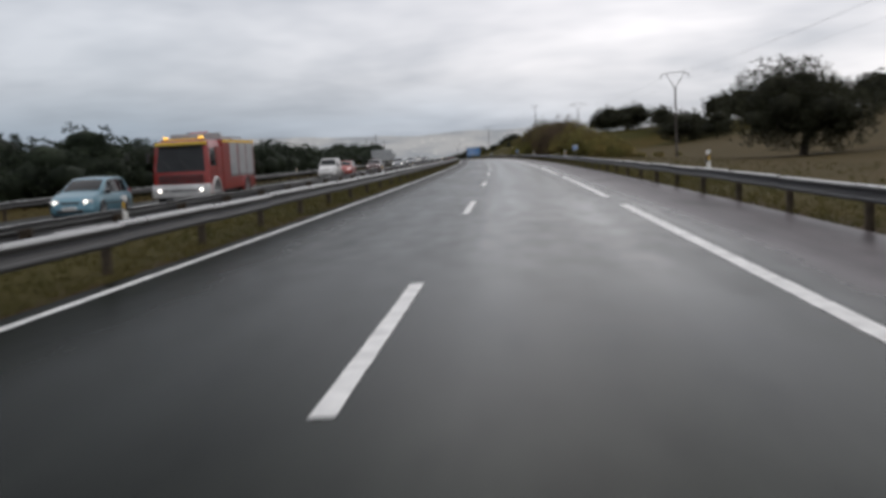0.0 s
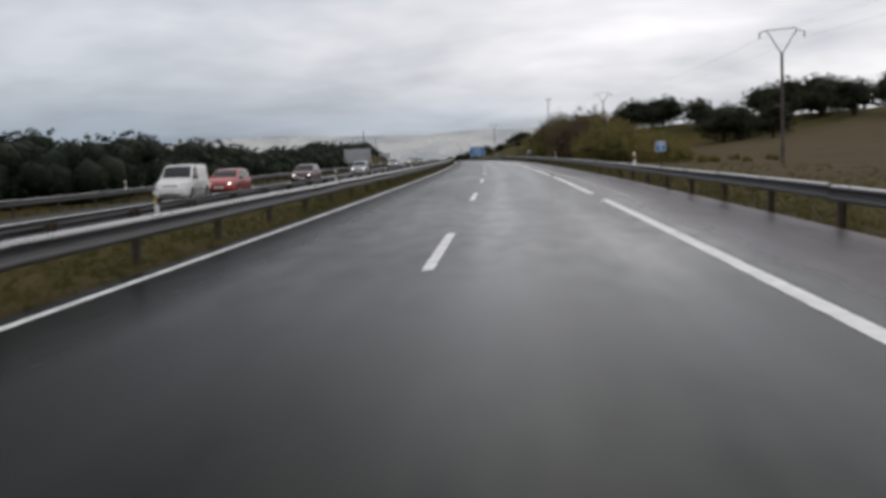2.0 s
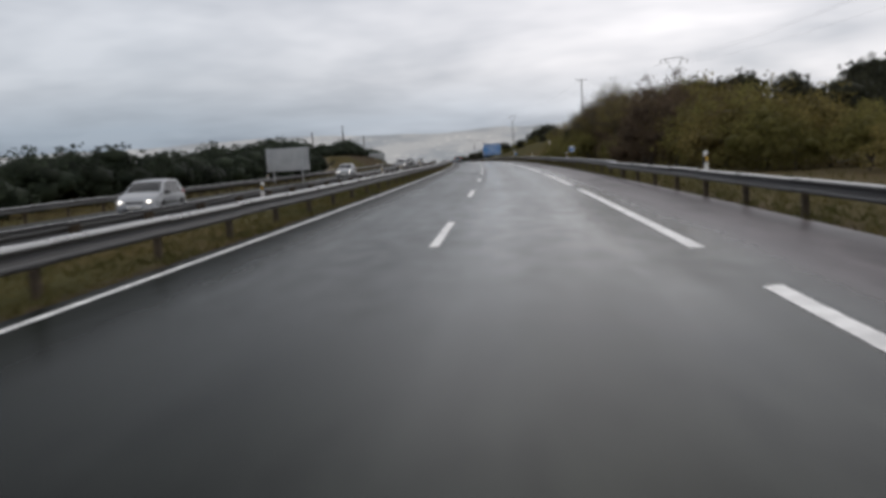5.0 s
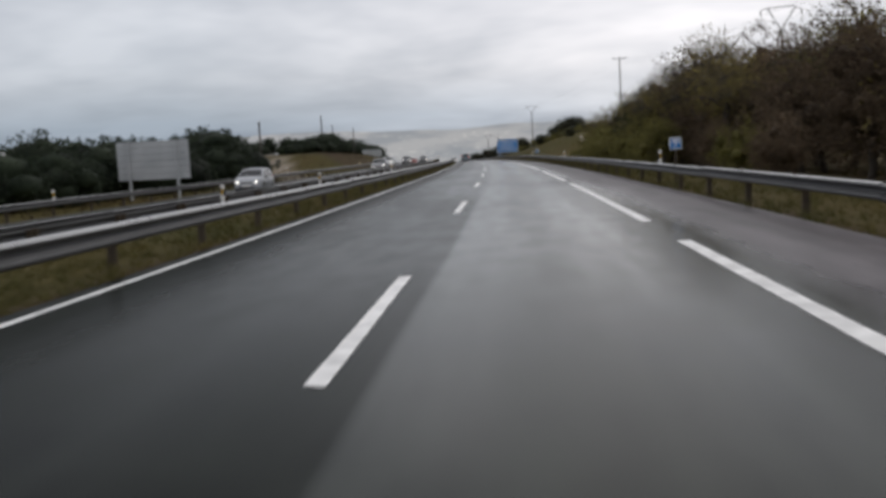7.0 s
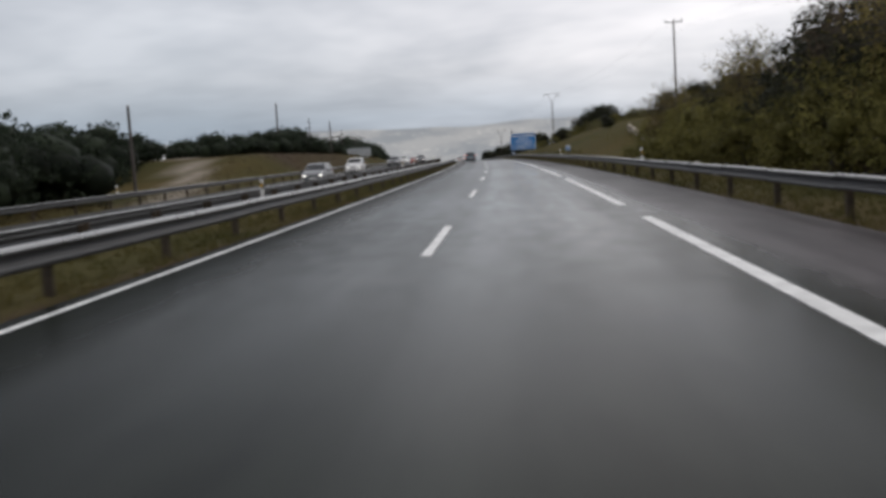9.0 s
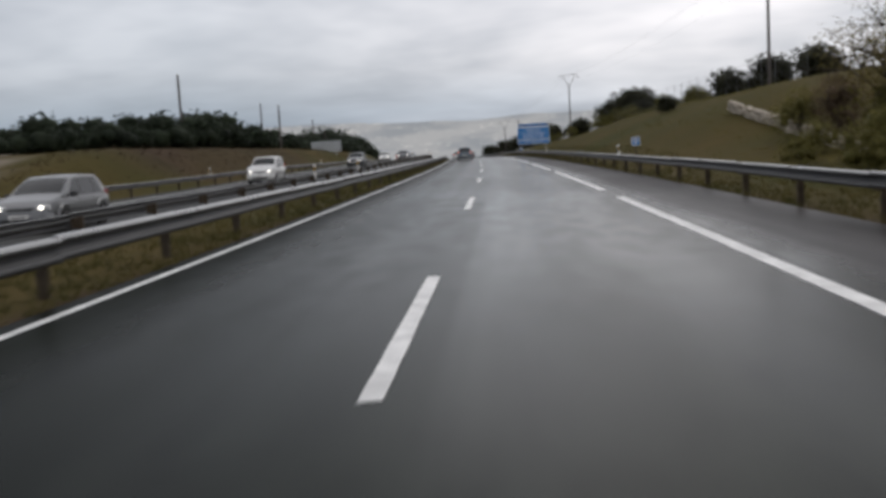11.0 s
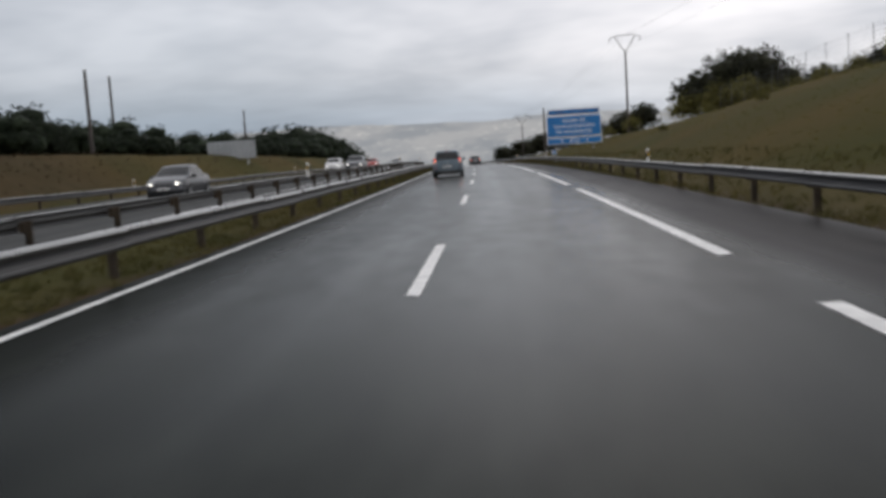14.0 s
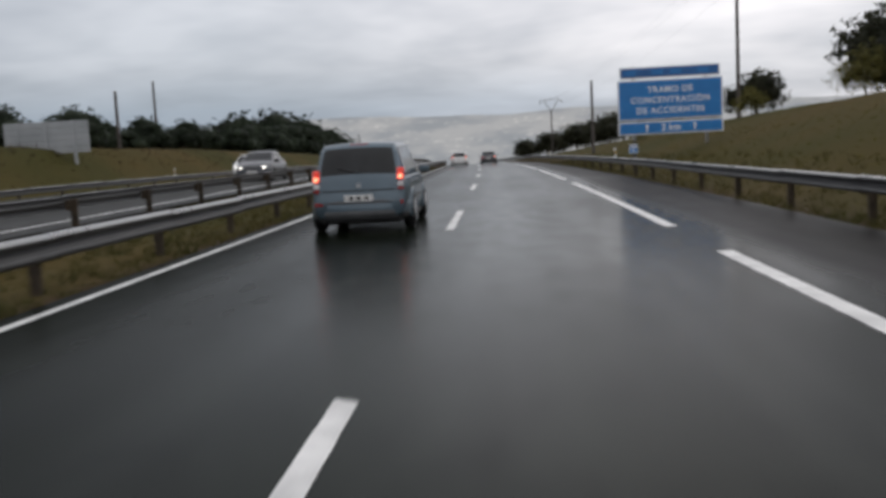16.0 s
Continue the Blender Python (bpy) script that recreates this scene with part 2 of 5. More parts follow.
M_ROAD = wet_asphalt("wet_asphalt", (0.0044, 0.0062, 0.0034), (0.0112, 0.0148, 0.0088), 0.37, (0.22, 0.09, 0.080))
M_ROAD_FAR = wet_asphalt("wet_asphalt_other_carriageway", (0.055, 0.056, 0.055), (0.06, 0.06, 0.06), 50, (0.42, 0.12, 0.2))
M_PAINT = surface("road_paint", (0.46, 0.46, 0.45), (0.82, 0.82, 0.80), 3.4, 0.42, bump=0.2, fine=60, spread=0.10)
M_OLD_PAINT = surface("worn_old_paint", (0.05, 0.05, 0.05), (0.24, 0.24, 0.235), 6.0, 0.5, bump=0.2, fine=60)
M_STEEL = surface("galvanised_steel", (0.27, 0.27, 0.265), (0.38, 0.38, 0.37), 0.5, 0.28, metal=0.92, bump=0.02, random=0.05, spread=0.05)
# darker copies of the steel: road dirt plus the shade painted on beam faces
M_STEEL_MID = surface("road_grimed_midtone_steel", (0.085, 0.084, 0.082), (0.15, 0.147, 0.14), 0.6, 0.40, metal=0.7, bump=0.03, random=0.08)
M_STEEL_DULL = surface("dirty_shaded_steel", (0.040, 0.041, 0.042), (0.070, 0.071, 0.072), 0.7, 0.55, metal=0.25, bump=0.03, random=0.06)
M_POST = surface("weathered_steel_post", (0.026, 0.019, 0.012), (0.080, 0.058, 0.036), 5, 0.7, metal=0.1, random=0.2)
M_SIGNBACK = surface("grey_sign_back", (0.33, 0.35, 0.36), (0.46, 0.48, 0.49), 0.8, 0.5, metal=0.3)
M_WHITE = surface("white_plastic", (0.68, 0.68, 0.66), (0.82, 0.82, 0.80), 4, 0.4)
M_BLACK = surface("black_plastic", (0.012, 0.012, 0.013), (0.03, 0.03, 0.03), 4, 0.4)
M_AMBER = surface("amber_reflector", (0.75, 0.42, 0.05), (0.85, 0.55, 0.08), 20, 0.25)
M_BLUE = surface("blue_sign_sheet", (0.014, 0.165, 0.46), (0.024, 0.22, 0.56), 1.2, 0.35)
M_BLUE_DARK = surface("dark_blue_sign_sheet", (0.014, 0.10, 0.30), (0.022, 0.135, 0.38), 1.2, 0.35)
M_LETTER = surface("white_sign_sheet", (0.78, 0.80, 0.82), (0.86, 0.87, 0.88), 3, 0.35)
M_TIMBER = surface("creosoted_timber", (0.045, 0.038, 0.034), (0.11, 0.095, 0.085), 2, 0.8, bump=0.4, fine=30)
M_STONE = surface("pale_field_stone", (0.21, 0.185, 0.15), (0.45, 0.40, 0.33), 2.0, 0.9, bump=0.5, fine=14, random=0.25)
M_WIRE = surface("dull_wire", (0.10, 0.10, 0.11), (0.16, 0.16, 0.17), 2, 0.6, metal=0.5)
M_BARK = surface("dark_bark", (0.025, 0.020, 0.016), (0.075, 0.062, 0.050), 4, 0.9, bump=0.8, fine=25)
M_OAK = surface("holm_oak_leaves", (0.018, 0.020, 0.013), (0.055, 0.057, 0.034), 0.6, 0.6, island=0.45, fine=6, gloss=0.12, through_light=0.45)
M_OAK_FAR = surface("dark_leaves", (0.015, 0.022, 0.015), (0.042, 0.054, 0.033), 0.6, 0.6, island=0.45, random=0.25, fine=6, gloss=0.12, through_light=0.45)
M_OLIVE = surface("olive_shrub_leaves", (0.098, 0.082, 0.026), (0.23, 0.185, 0.068), 0.6, 0.65, island=0.45, random=0.2, fine=6, gloss=0.12, through_light=0.45)
M_RUST = surface("autumn_brown_leaves", (0.060, 0.044, 0.030), (0.150, 0.110, 0.072), 0.6, 0.7, island=0.5, random=0.25, fine=6, gloss=0.12, through_light=0.45)
M_GREEN = surface("yellow_green_leaves", (0.090, 0.085, 0.026), (0.195, 0.175, 0.058), 0.6, 0.65, island=0.45, random=0.2, fine=6, gloss=0.12, through_light=0.45)
M_GRASS = surface("autumn_grass_blades", (0.062, 0.064, 0.022), (0.125, 0.104, 0.042), 0.35, 0.8, island=0.22, fine=3, gloss=0.12, through_light=0.45)
M_SCRUB = surface("brown_scrub_blades", (0.030, 0.023, 0.014), (0.075, 0.055, 0.034), 0.3, 0.85, island=0.4, fine=3, gloss=0.1, through_light=0.3)
M_SLOPE_GRASS = surface("slope_grass_blades", (0.092, 0.096, 0.020), (0.140, 0.116, 0.036), 0.09, 0.85, island=0.10, fine=2, gloss=0.1, through_light=0.4)
M_TYRE = surface("tyre_rubber", (0.010, 0.010, 0.010), (0.025, 0.025, 0.025), 8, 0.75)
M_RIM = surface("alloy_rim", (0.35, 0.36, 0.37), (0.55, 0.56, 0.57), 6, 0.3, metal=0.8)
M_GLASS_CAR = surface("tinted_car_glass", (0.010, 0.012, 0.013), (0.02, 0.023, 0.025), 2, 0.06, spread=0.02, gloss=0.3)
M_HEADLAMP = surface("lit_headlamp", (0.8, 0.8, 0.78), (0.9, 0.9, 0.88), 5, 0.2, glow=(1.0, 0.95, 0.85, 3.0))
M_LAMP_OFF = surface("clear_lamp_lens", (0.45, 0.46, 0.47), (0.65, 0.66, 0.66), 5, 0.15, coat=0.5)
M_TAIL = surface("lit_tail_lamp", (0.45, 0.02, 0.015), (0.6, 0.04, 0.02), 5, 0.2, glow=(1.0, 0.07, 0.04, 0.30))
M_TAIL_BULB = surface("lit_tail_bulb", (0.8, 0.2, 0.1), (0.9, 0.3, 0.15), 5, 0.2, glow=(1.0, 0.28, 0.16, 2.2))
M_TAIL_OFF = surface("red_lamp_lens", (0.25, 0.012, 0.01), (0.4, 0.02, 0.015), 5, 0.2)
M_BEACON = surface("lit_amber_beacon", (0.8, 0.4, 0.05), (0.9, 0.5, 0.06), 5, 0.2, glow=(1.0, 0.55, 0.08, 1.6))
M_TRIM = surface("grey_bumper_plastic", (0.045, 0.047, 0.05), (0.085, 0.088, 0.09), 3, 0.5)
M_PLATE = surface("number_plate", (0.62, 0.62, 0.60), (0.75, 0.75, 0.73), 6, 0.35)
M_SHUTTER = surface("aluminium_shutter", (0.32, 0.33, 0.34), (0.48, 0.49, 0.50), 2, 0.4, metal=0.6)
M_YELLOW = surface("yellow_band", (0.60, 0.40, 0.03), (0.75, 0.52, 0.05), 3, 0.4)


def car_paint(name, c):
    return surface(name, tuple(v * 0.85 for v in c), tuple(min(v * 1.1, 1) for v in c), 1.0, 0.32, metal=0.25, coat=0.45, spread=0.06)


# ground: grass, dry grass and bare earth, laid by the map of the soil on its points
M_GROUND, gn, gl, gb = node_material("rough_grassland")
g_tc = gn.new("ShaderNodeTexCoord")


def ground_noise(scale, detail=5):
    q = gn.new("ShaderNodeTexNoise")
    q.inputs["Scale"].default_value, q.inputs["Detail"].default_value = scale, detail
    gl.new(g_tc.outputs["Object"], q.inputs["Vector"])
    return q.outputs["Fac"]


def ground_ramp(fac, c1, c2, lo=0.3, hi=0.7):
    q = gn.new("ShaderNodeValToRGB")
    q.color_ramp.elements[0].position, q.color_ramp.elements[0].color = lo, (*c1, 1)
    q.color_ramp.elements[1].position, q.color_ramp.elements[1].color = hi, (*c2, 1)
    gl.new(fac, q.inputs[0])
    return q.outputs[0]


def ground_mix(fac, a, c):
    q = gn.new("ShaderNodeMix")
    q.data_type = "RGBA"
    gl.new(fac, q.inputs["Factor"])
    gl.new(a, q.inputs[6])
    gl.new(c, q.inputs[7])
    return q.outputs[2]


def soil(name):
    q = gn.new("ShaderNodeAttribute")
    q.attribute_name = name
    return q.outputs["Fac"]


g_mid, g_small, g_big = ground_noise(0.8, 7), ground_noise(9.0, 3), ground_noise(0.22, 6)
g_patch = ground_noise(0.075, 4)
g_lush = ground_mix(ground_ramp(g_mid, (0, 0, 0), (0.6, 0.6, 0.6), 0.30, 0.70), ground_ramp(g_patch, (0.033, 0.036, 0.006), (0.068, 0.047, 0.012), 0.36, 0.64), ground_ramp(g_small, (0.041, 0.037, 0.007), (0.052, 0.042, 0.011)))
g_dry = ground_mix(g_mid, ground_ramp(g_small, (0.050, 0.038, 0.017), (0.070, 0.053, 0.024)), ground_ramp(g_big, (0.042, 0.037, 0.015), (0.092, 0.066, 0.030)))
g_earth = ground_ramp(g_mid, (0.028, 0.018, 0.013), (0.058, 0.035, 0.026))
g_track = ground_ramp(g_mid, (0.16, 0.135, 0.11), (0.27, 0.235, 0.19))
g_col = ground_mix(soil("dry"), g_lush, g_dry)
g_col = ground_mix(soil("earth"), g_col, g_earth)
g_col = ground_mix(soil("track"), g_col, g_track)
gl.new(g_col, gb.inputs["Base Color"])
gb.inputs["Roughness"].default_value = 0.95
gb.inputs["Specular IOR Level"].default_value = 0.08
g_bump = gn.new("ShaderNodeBump")
g_bump.inputs["Strength"].default_value, g_bump.inputs["Distance"].default_value = 0.2, 0.02
gl.new(g_small, g_bump.inputs["Height"])
gl.new(g_bump.outputs[0], gb.inputs["Normal"])

# the far town on its hillside; rain haze is painted into its self-glowing colours
M_FAR, fn, fl, fb = node_material("far_hillside_painted_haze")
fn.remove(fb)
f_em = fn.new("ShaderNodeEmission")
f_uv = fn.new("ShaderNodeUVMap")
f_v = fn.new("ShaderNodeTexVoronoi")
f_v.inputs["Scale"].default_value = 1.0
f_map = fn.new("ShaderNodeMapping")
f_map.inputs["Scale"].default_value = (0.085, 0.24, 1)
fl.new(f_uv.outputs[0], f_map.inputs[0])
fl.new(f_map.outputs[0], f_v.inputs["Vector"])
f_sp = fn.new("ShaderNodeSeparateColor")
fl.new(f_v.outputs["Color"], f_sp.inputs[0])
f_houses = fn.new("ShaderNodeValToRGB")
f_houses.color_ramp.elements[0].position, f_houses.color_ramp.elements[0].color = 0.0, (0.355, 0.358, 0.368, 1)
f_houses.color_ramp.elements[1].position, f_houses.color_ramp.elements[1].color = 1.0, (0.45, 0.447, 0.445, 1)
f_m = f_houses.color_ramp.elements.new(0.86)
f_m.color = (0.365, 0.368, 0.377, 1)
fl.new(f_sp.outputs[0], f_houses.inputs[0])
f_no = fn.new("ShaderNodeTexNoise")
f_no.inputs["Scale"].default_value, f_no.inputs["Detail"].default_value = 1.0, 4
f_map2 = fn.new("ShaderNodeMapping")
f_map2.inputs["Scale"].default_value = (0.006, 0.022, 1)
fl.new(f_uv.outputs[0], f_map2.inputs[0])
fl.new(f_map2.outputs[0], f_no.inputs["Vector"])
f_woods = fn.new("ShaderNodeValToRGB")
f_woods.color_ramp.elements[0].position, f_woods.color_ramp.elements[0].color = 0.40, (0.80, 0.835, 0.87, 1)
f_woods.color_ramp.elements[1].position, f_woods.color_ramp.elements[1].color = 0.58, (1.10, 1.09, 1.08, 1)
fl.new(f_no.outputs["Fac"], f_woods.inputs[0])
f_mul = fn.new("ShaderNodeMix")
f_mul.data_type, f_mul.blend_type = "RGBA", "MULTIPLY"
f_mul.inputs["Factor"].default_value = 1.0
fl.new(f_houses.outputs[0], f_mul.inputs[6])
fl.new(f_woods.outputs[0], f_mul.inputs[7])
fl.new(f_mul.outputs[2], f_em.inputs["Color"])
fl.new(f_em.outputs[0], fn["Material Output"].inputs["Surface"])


# ------------------------------------------------------------------ mesh helpers
def part(name, bm, material, parent=None, label="", smooth=False):
    """Links a bmesh as one mesh object, under a thing or a part if one is given."""
    me = bpy.data.meshes.new(name)
    bm.to_mesh(me)
    bm.free()
    return meshed(name, me, material, parent, label, smooth)


def meshed(name, me, material, parent=None, label="", smooth=False):
    if material and not me.materials:
        me.materials.append(material)
    if smooth:
        me.shade_smooth()
        me.set_sharp_from_angle(angle=radians(38))
    ob = new(name, me)
    if parent:
        ob.parent = parent
    if label:
        ob["label"] = label
    return ob


def raw(name, verts, faces, material, parent=None, label="", smooth=False):
    me = bpy.data.meshes.new(name)
    me.from_pydata([tuple(v) for v in verts], [], [tuple(q) for q in faces])
    me.update()
    return meshed(name, me, material, parent, label, smooth)


def box_bm(size, at_=(0, 0, 0), bevel=0.0, bm=None, rot=None):
    bm = bm or bmesh.new()
    m = Matrix.Translation(at_) @ (rot or Matrix()) @ Matrix.Diagonal((*size, 1))
    made = bmesh.ops.create_cube(bm, size=1.0, matrix=m)["verts"]
    if bevel:
        edges = list({e for v in made for e in v.link_edges})
        bmesh.ops.bevel(bm, geom=edges, offset=bevel, segments=2, affect="EDGES", profile=0.6)
    return bm


def rod_bm(a, b, r1, r2=None, sides=8, bm=None):
    bm = bm or bmesh.new()
    a, b = Vector(a), Vector(b)
    d = b - a
    m = Matrix.Translation((a + b) / 2) @ d.to_track_quat("Z", "Y").to_matrix().to_4x4()
    bmesh.ops.create_cone(bm, cap_ends=True, segments=sides, radius1=r1, radius2=r1 if r2 is None else r2, depth=d.length, matrix=m)
    return bm


def thing(name, m, label, category, group="", kind=""):
    ob = new(name)
    ob.empty_display_size = 0.2
    ob.matrix_world = m
    return tagged(ob, label, category, group, kind)


def strip(name, s0, s1, step, edges, z, material, kind="structure", label="", category="", parent=None):
    """A ribbon along the road with a map in metres; z may be a function of (s, lat)."""
    n = int(round((s1 - s0) / step)) + 1
    verts, faces, uvs = [], [], []
    for i in range(n):
        s = s0 + (s1 - s0) * i / (n - 1)
        for lat in edges:
            verts.append(at(s, lat, z(s, lat) if callable(z) else z))
            uvs.append((lat, s))
    w = len(edges)
    for i in range(n - 1):
        for j in range(w - 1):
            a = i * w + j
            faces.append((a, a + 1, a + w + 1, a + w))
    ob = raw(name, verts, faces, material, parent)
    lay = ob.data.uv_layers.new(name="UVMap")
    idx = np.zeros(len(ob.data.loops), dtype=np.int32)
    ob.data.loops.foreach_get("vertex_index", idx)
    lay.data.foreach_set("uv", np.array(uvs, dtype=np.float32)[idx].ravel())
    return tagged(ob, label, category, "", kind)


def smooth01(a, b, x):
    t = min(max((x - a) / (b - a), 0.0), 1.0)
    return t * t * (3 - 2 * t)


def lerp_table(x, table):
    if x <= table[0][0]:
        return table[0][1]
    for (x0, y0), (x1, y1) in zip(table, table[1:]):
        if x <= x1:
            return y0 + (y1 - y0) * (x - x0) / (x1 - x0)
    return table[-1][1]


# ------------------------------------------------------------------ ground
def other_z(s):
    """Height of the other carriageway over this one."""
    return lerp_table(s, [(0, -0.42), (200, -0.40), (290, -0.12), (340, 0.15), (380, 0.35), (440, 0.45), (800, 0.45)])


FIELD = [(6.2, -0.04), (7.5, -0.12), (15, -0.35), (28, -0.42), (36, 0.05), (45, 0.8), (56, 1.7), (70, 3.7), (80, 5.4), (95, 8.3), (130, 11.5), (300, 16)]
CUTTING = [(6.2, -0.04), (7.4, 0.0), (9, 0.6), (13, 2.4), (18, 4.1), (22, 4.8), (32, 5.8), (60, 7.5), (100, 9), (300, 12)]


def rise(s, lat):
    """Height of the ground over the carriageway."""
    zo = other_z(s)
    if lat > 6.2:
        w = smooth01(256, 300, s)
        k = lerp_table(s, [(350, 1.0), (390, 0.70), (430, 0.62), (520, 0.3), (700, 0.12)])
        z = lerp_table(lat, FIELD) * (1 - w) + lerp_table(lat, CUTTING) * w * k
        if s > 700:
            z = z * max(0.0, 1 - (s - 700) / 400)
        return z + 0.12 * noise.noise((s * 0.07, lat * 0.09, 3.0)) * smooth01(8, 14, lat)
    if lat > -3.7:
        return -0.06
    if lat > -5.5:
        return -0.025
    if lat > -7.9:
        return -0.06 + (zo + 0.02) * smooth01(-6.7, -7.85, lat)
    if lat > -18.0:
        return zo - 0.06
    bank = smooth01(268, 300, s) * (1 - smooth01(480, 600, s))
    z = zo - 0.1 + bank * (2.9 - zo) * smooth01(-19.3, -24.5, lat) + (1 - bank) * 0.4 * smooth01(-20, -40, lat)
    return z + 0.15 * noise.noise((s * 0.06, lat * 0.08, 8.0)) * smooth01(-19, -24, lat)


def soil_of(s, lat):
    dry = earth = track = 0.0
    if lat > 6:
        dry = smooth01(9, 14, lat) * (1 - smooth01(228, 262, s)) + 0.2 * smooth01(262, 280, s) * (0.5 + noise.noise((s * 0.03, lat * 0.1, 1.0)))
        if lat < 9:
            dry = 0.55
        earth = 0.8 * (1 - smooth01(6.3, 7.0, lat))
    elif lat > -9:
        dry = 0.12
        earth = 0.8 * smooth01(-4.5, -3.9, lat)
    else:
        earth = smooth01(290, 306, s) * (1 - smooth01(346, 368, s)) * smooth01(-20.6, -22.6, lat) * (1 - smooth01(-30, -34, lat)) * min(1.0, 0.75 + 0.9 * noise.noise((s * 0.05, lat * 0.2, 5.0)))
        dry = 0.2
        earth = max(earth, 0.5 * smooth01(296, 306, s) * (1 - smooth01(346, 366, s)) * smooth01(-19.4, -20.4, lat))
        track = max(0.0, 1 - abs(lat + 18.6 + (s - 246) * 0.25) / 1.7) if -40 < lat < -19.2 else 0.0
    return min(max(dry, 0), 1), min(max(earth, 0), 1), min(track * 1.6, 1)


lats = [-2400, -1200, -500, -250, -140, -90, -70, -58, -50, -45, -41, -38, -35, -32, -29, -27, -25, -23.5, -22, -20.5, -19.3, -18, -13, -7.9, -7.3, -6.6, -5.8, -5, -4.4, -3.95, -3.75, -3.6,
        0, 4, 6.2, 6.8, 7.5, 8.3, 9.2, 10.5, 12, 13.5, 15, 17, 19, 21, 23, 26, 29, 33, 38, 45, 52, 60, 70, 80, 95, 115, 150, 220, 300, 600, 1200, 2400]
stations = [-900, -400, -150, -60] + [-40 + 2.5 * i for i in range(210)] + [490 + 10 * i for i in range(24)] + [740, 800, 900, 1100, 1500, 2100, 3000, 4300]
verts, faces, soils = [], [], []
for s in stations:
    for lat in lats:
        verts.append(at(s, lat, rise(s, lat)))
        soils.append(soil_of(s, lat))
w = len(lats)
for i in range(len(stations) - 1):
    for j in range(w - 1):
        a = i * w + j
        faces.append((a, a + 1, a + w + 1, a + w))
ground = raw("ground", verts, faces, M_GROUND, smooth=False)
ground.data.shade_smooth()
for k, nm in enumerate(("dry", "earth", "track")):
    att = ground.data.attributes.new(nm, "FLOAT", "POINT")
    att.data.foreach_set("value", [q[k] for q in soils])
tagged(ground, "rough autumn grassland with dry grass, earth banks and tracks", "ground", "", "structure")

# far hillside with the town
verts, faces, uvs = [], [], []
N_FAR = 160
for i in range(N_FAR + 1):
    a = radians(-34 + 60 * i / N_FAR)
    r = 2700
    deg = math.degrees(a)
    top = 1.02 + 0.25 * math.exp(-((deg + 14.5) / 5.0) ** 2) + 0.18 * math.exp(-((deg + 1.5) / 2.6) ** 2) + 0.10 * noise.noise((deg * 0.45, 0, 0)) + 0.03 * noise.noise((deg * 3.1, 2, 0))
    for j in range(7):
        z = -170 + (r * math.tan(radians(top)) + 170) * j / 6
        verts.append((r * math.sin(a), r * math.cos(a), z))
        uvs.append((r * a, z))
for i in range(N_FAR):
    for j in range(6):
        b0 = i * 7 + j
        faces.append((b0, b0 + 7, b0 + 8, b0 + 1))
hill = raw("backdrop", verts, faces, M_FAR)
lay = hill.data.uv_layers.new(name="UVMap")
for lp, d in zip(hill.data.loops, lay.data):
    d.uv = uvs[lp.vertex_index]
tagged(hill, "far town on a hillside, grey rain haze painted into its colours", "backdrop", "", "structure")

# ------------------------------------------------------------------ carriageways and paint
END = 760
strip("road", -40, END, 4, [-3.9, -3.0, -1.5, 0, 1.5, 3.0, 4.5, 6.1], 0.0, M_ROAD, label="wet dark asphalt carriageway with worn wheel tracks", category="road")
strip("road_other", -40, END, 4, [-18.1, -16, -13, -10, -7.8], lambda s, lat: other_z(s), M_ROAD_FAR, label="wet grey asphalt of the oncoming carriageway", category="road")
paint = thing("lane_marking", Matrix(), "white broken lane line and edge lines, worn paint", "road marking", "", "structure")


paint_rng = random.Random(77)


def paint_piece(name, s0, s1, lat, width, z=0.004, step=0.22):
    """A strip of road paint with worn, uneven edges; lat may be a function of s."""
    n = max(2, int((s1 - s0) / step))
    vs, fs = [], []
    for i in range(n + 1):
        s = s0 + (s1 - s0) * i / n
        zz = z(s) if callable(z) else z
        mid = lat(s) if callable(lat) else lat
        wear = width * 0.025
        cut = paint_rng.uniform(-0.05, 0.05) if i in (0, n) else 0.0
        vs += [at(s + cut, mid - width / 2 + paint_rng.uniform(-wear, wear), zz), at(s - cut, mid + width / 2 + paint_rng.uniform(-wear, wear), zz)]
    for i in range(n):
        fs.append((2 * i, 2 * i + 1, 2 * i + 3, 2 * i + 2))
    return raw(name, vs, fs, M_PAINT, paint)


def edge_lat(s):
    return lerp_table(s, [(0, 3.62), (100, 3.60), (145, 3.68), (218, 3.68), (270, 3.63), (293, 3.57), (320, 3.58), (350, 3.61)])


for i in range(-2, 44):
    paint_piece("lane_dash", 17 * i, 17 * i + 5.4, 0, 0.15)
for i in range(-2, 31):
    paint_piece("edge_dash", 21.6 + 23.87 * (i - 1), 17.9 + 23.87 * i, edge_lat, 0.2)
paint_piece("edge_line", -40, END, -3.59, 0.13)
for i in range(9):
    paint_piece("old_edge_line", 138.6 + 1.15 * i, 139.3 + 1.15 * i + 0.3 * (i % 2), 3.815 + 0.004 * i, 0.09).data.materials[0] = M_OLD_PAINT
paint_piece("edge_line", -40, END, -8.75, 0.15, lambda s: other_z(s) + 0.006, 4.0)
paint_piece("edge_line", -40, END, -16.2, 0.2, lambda s: other_z(s) + 0.006, 4.0)
for i in range(-2, 44):
    paint_piece("lane_dash", 17 * i + 6, 17 * i + 11.4, -12.4, 0.15, lambda s: other_z(s) + 0.006, 2.0)

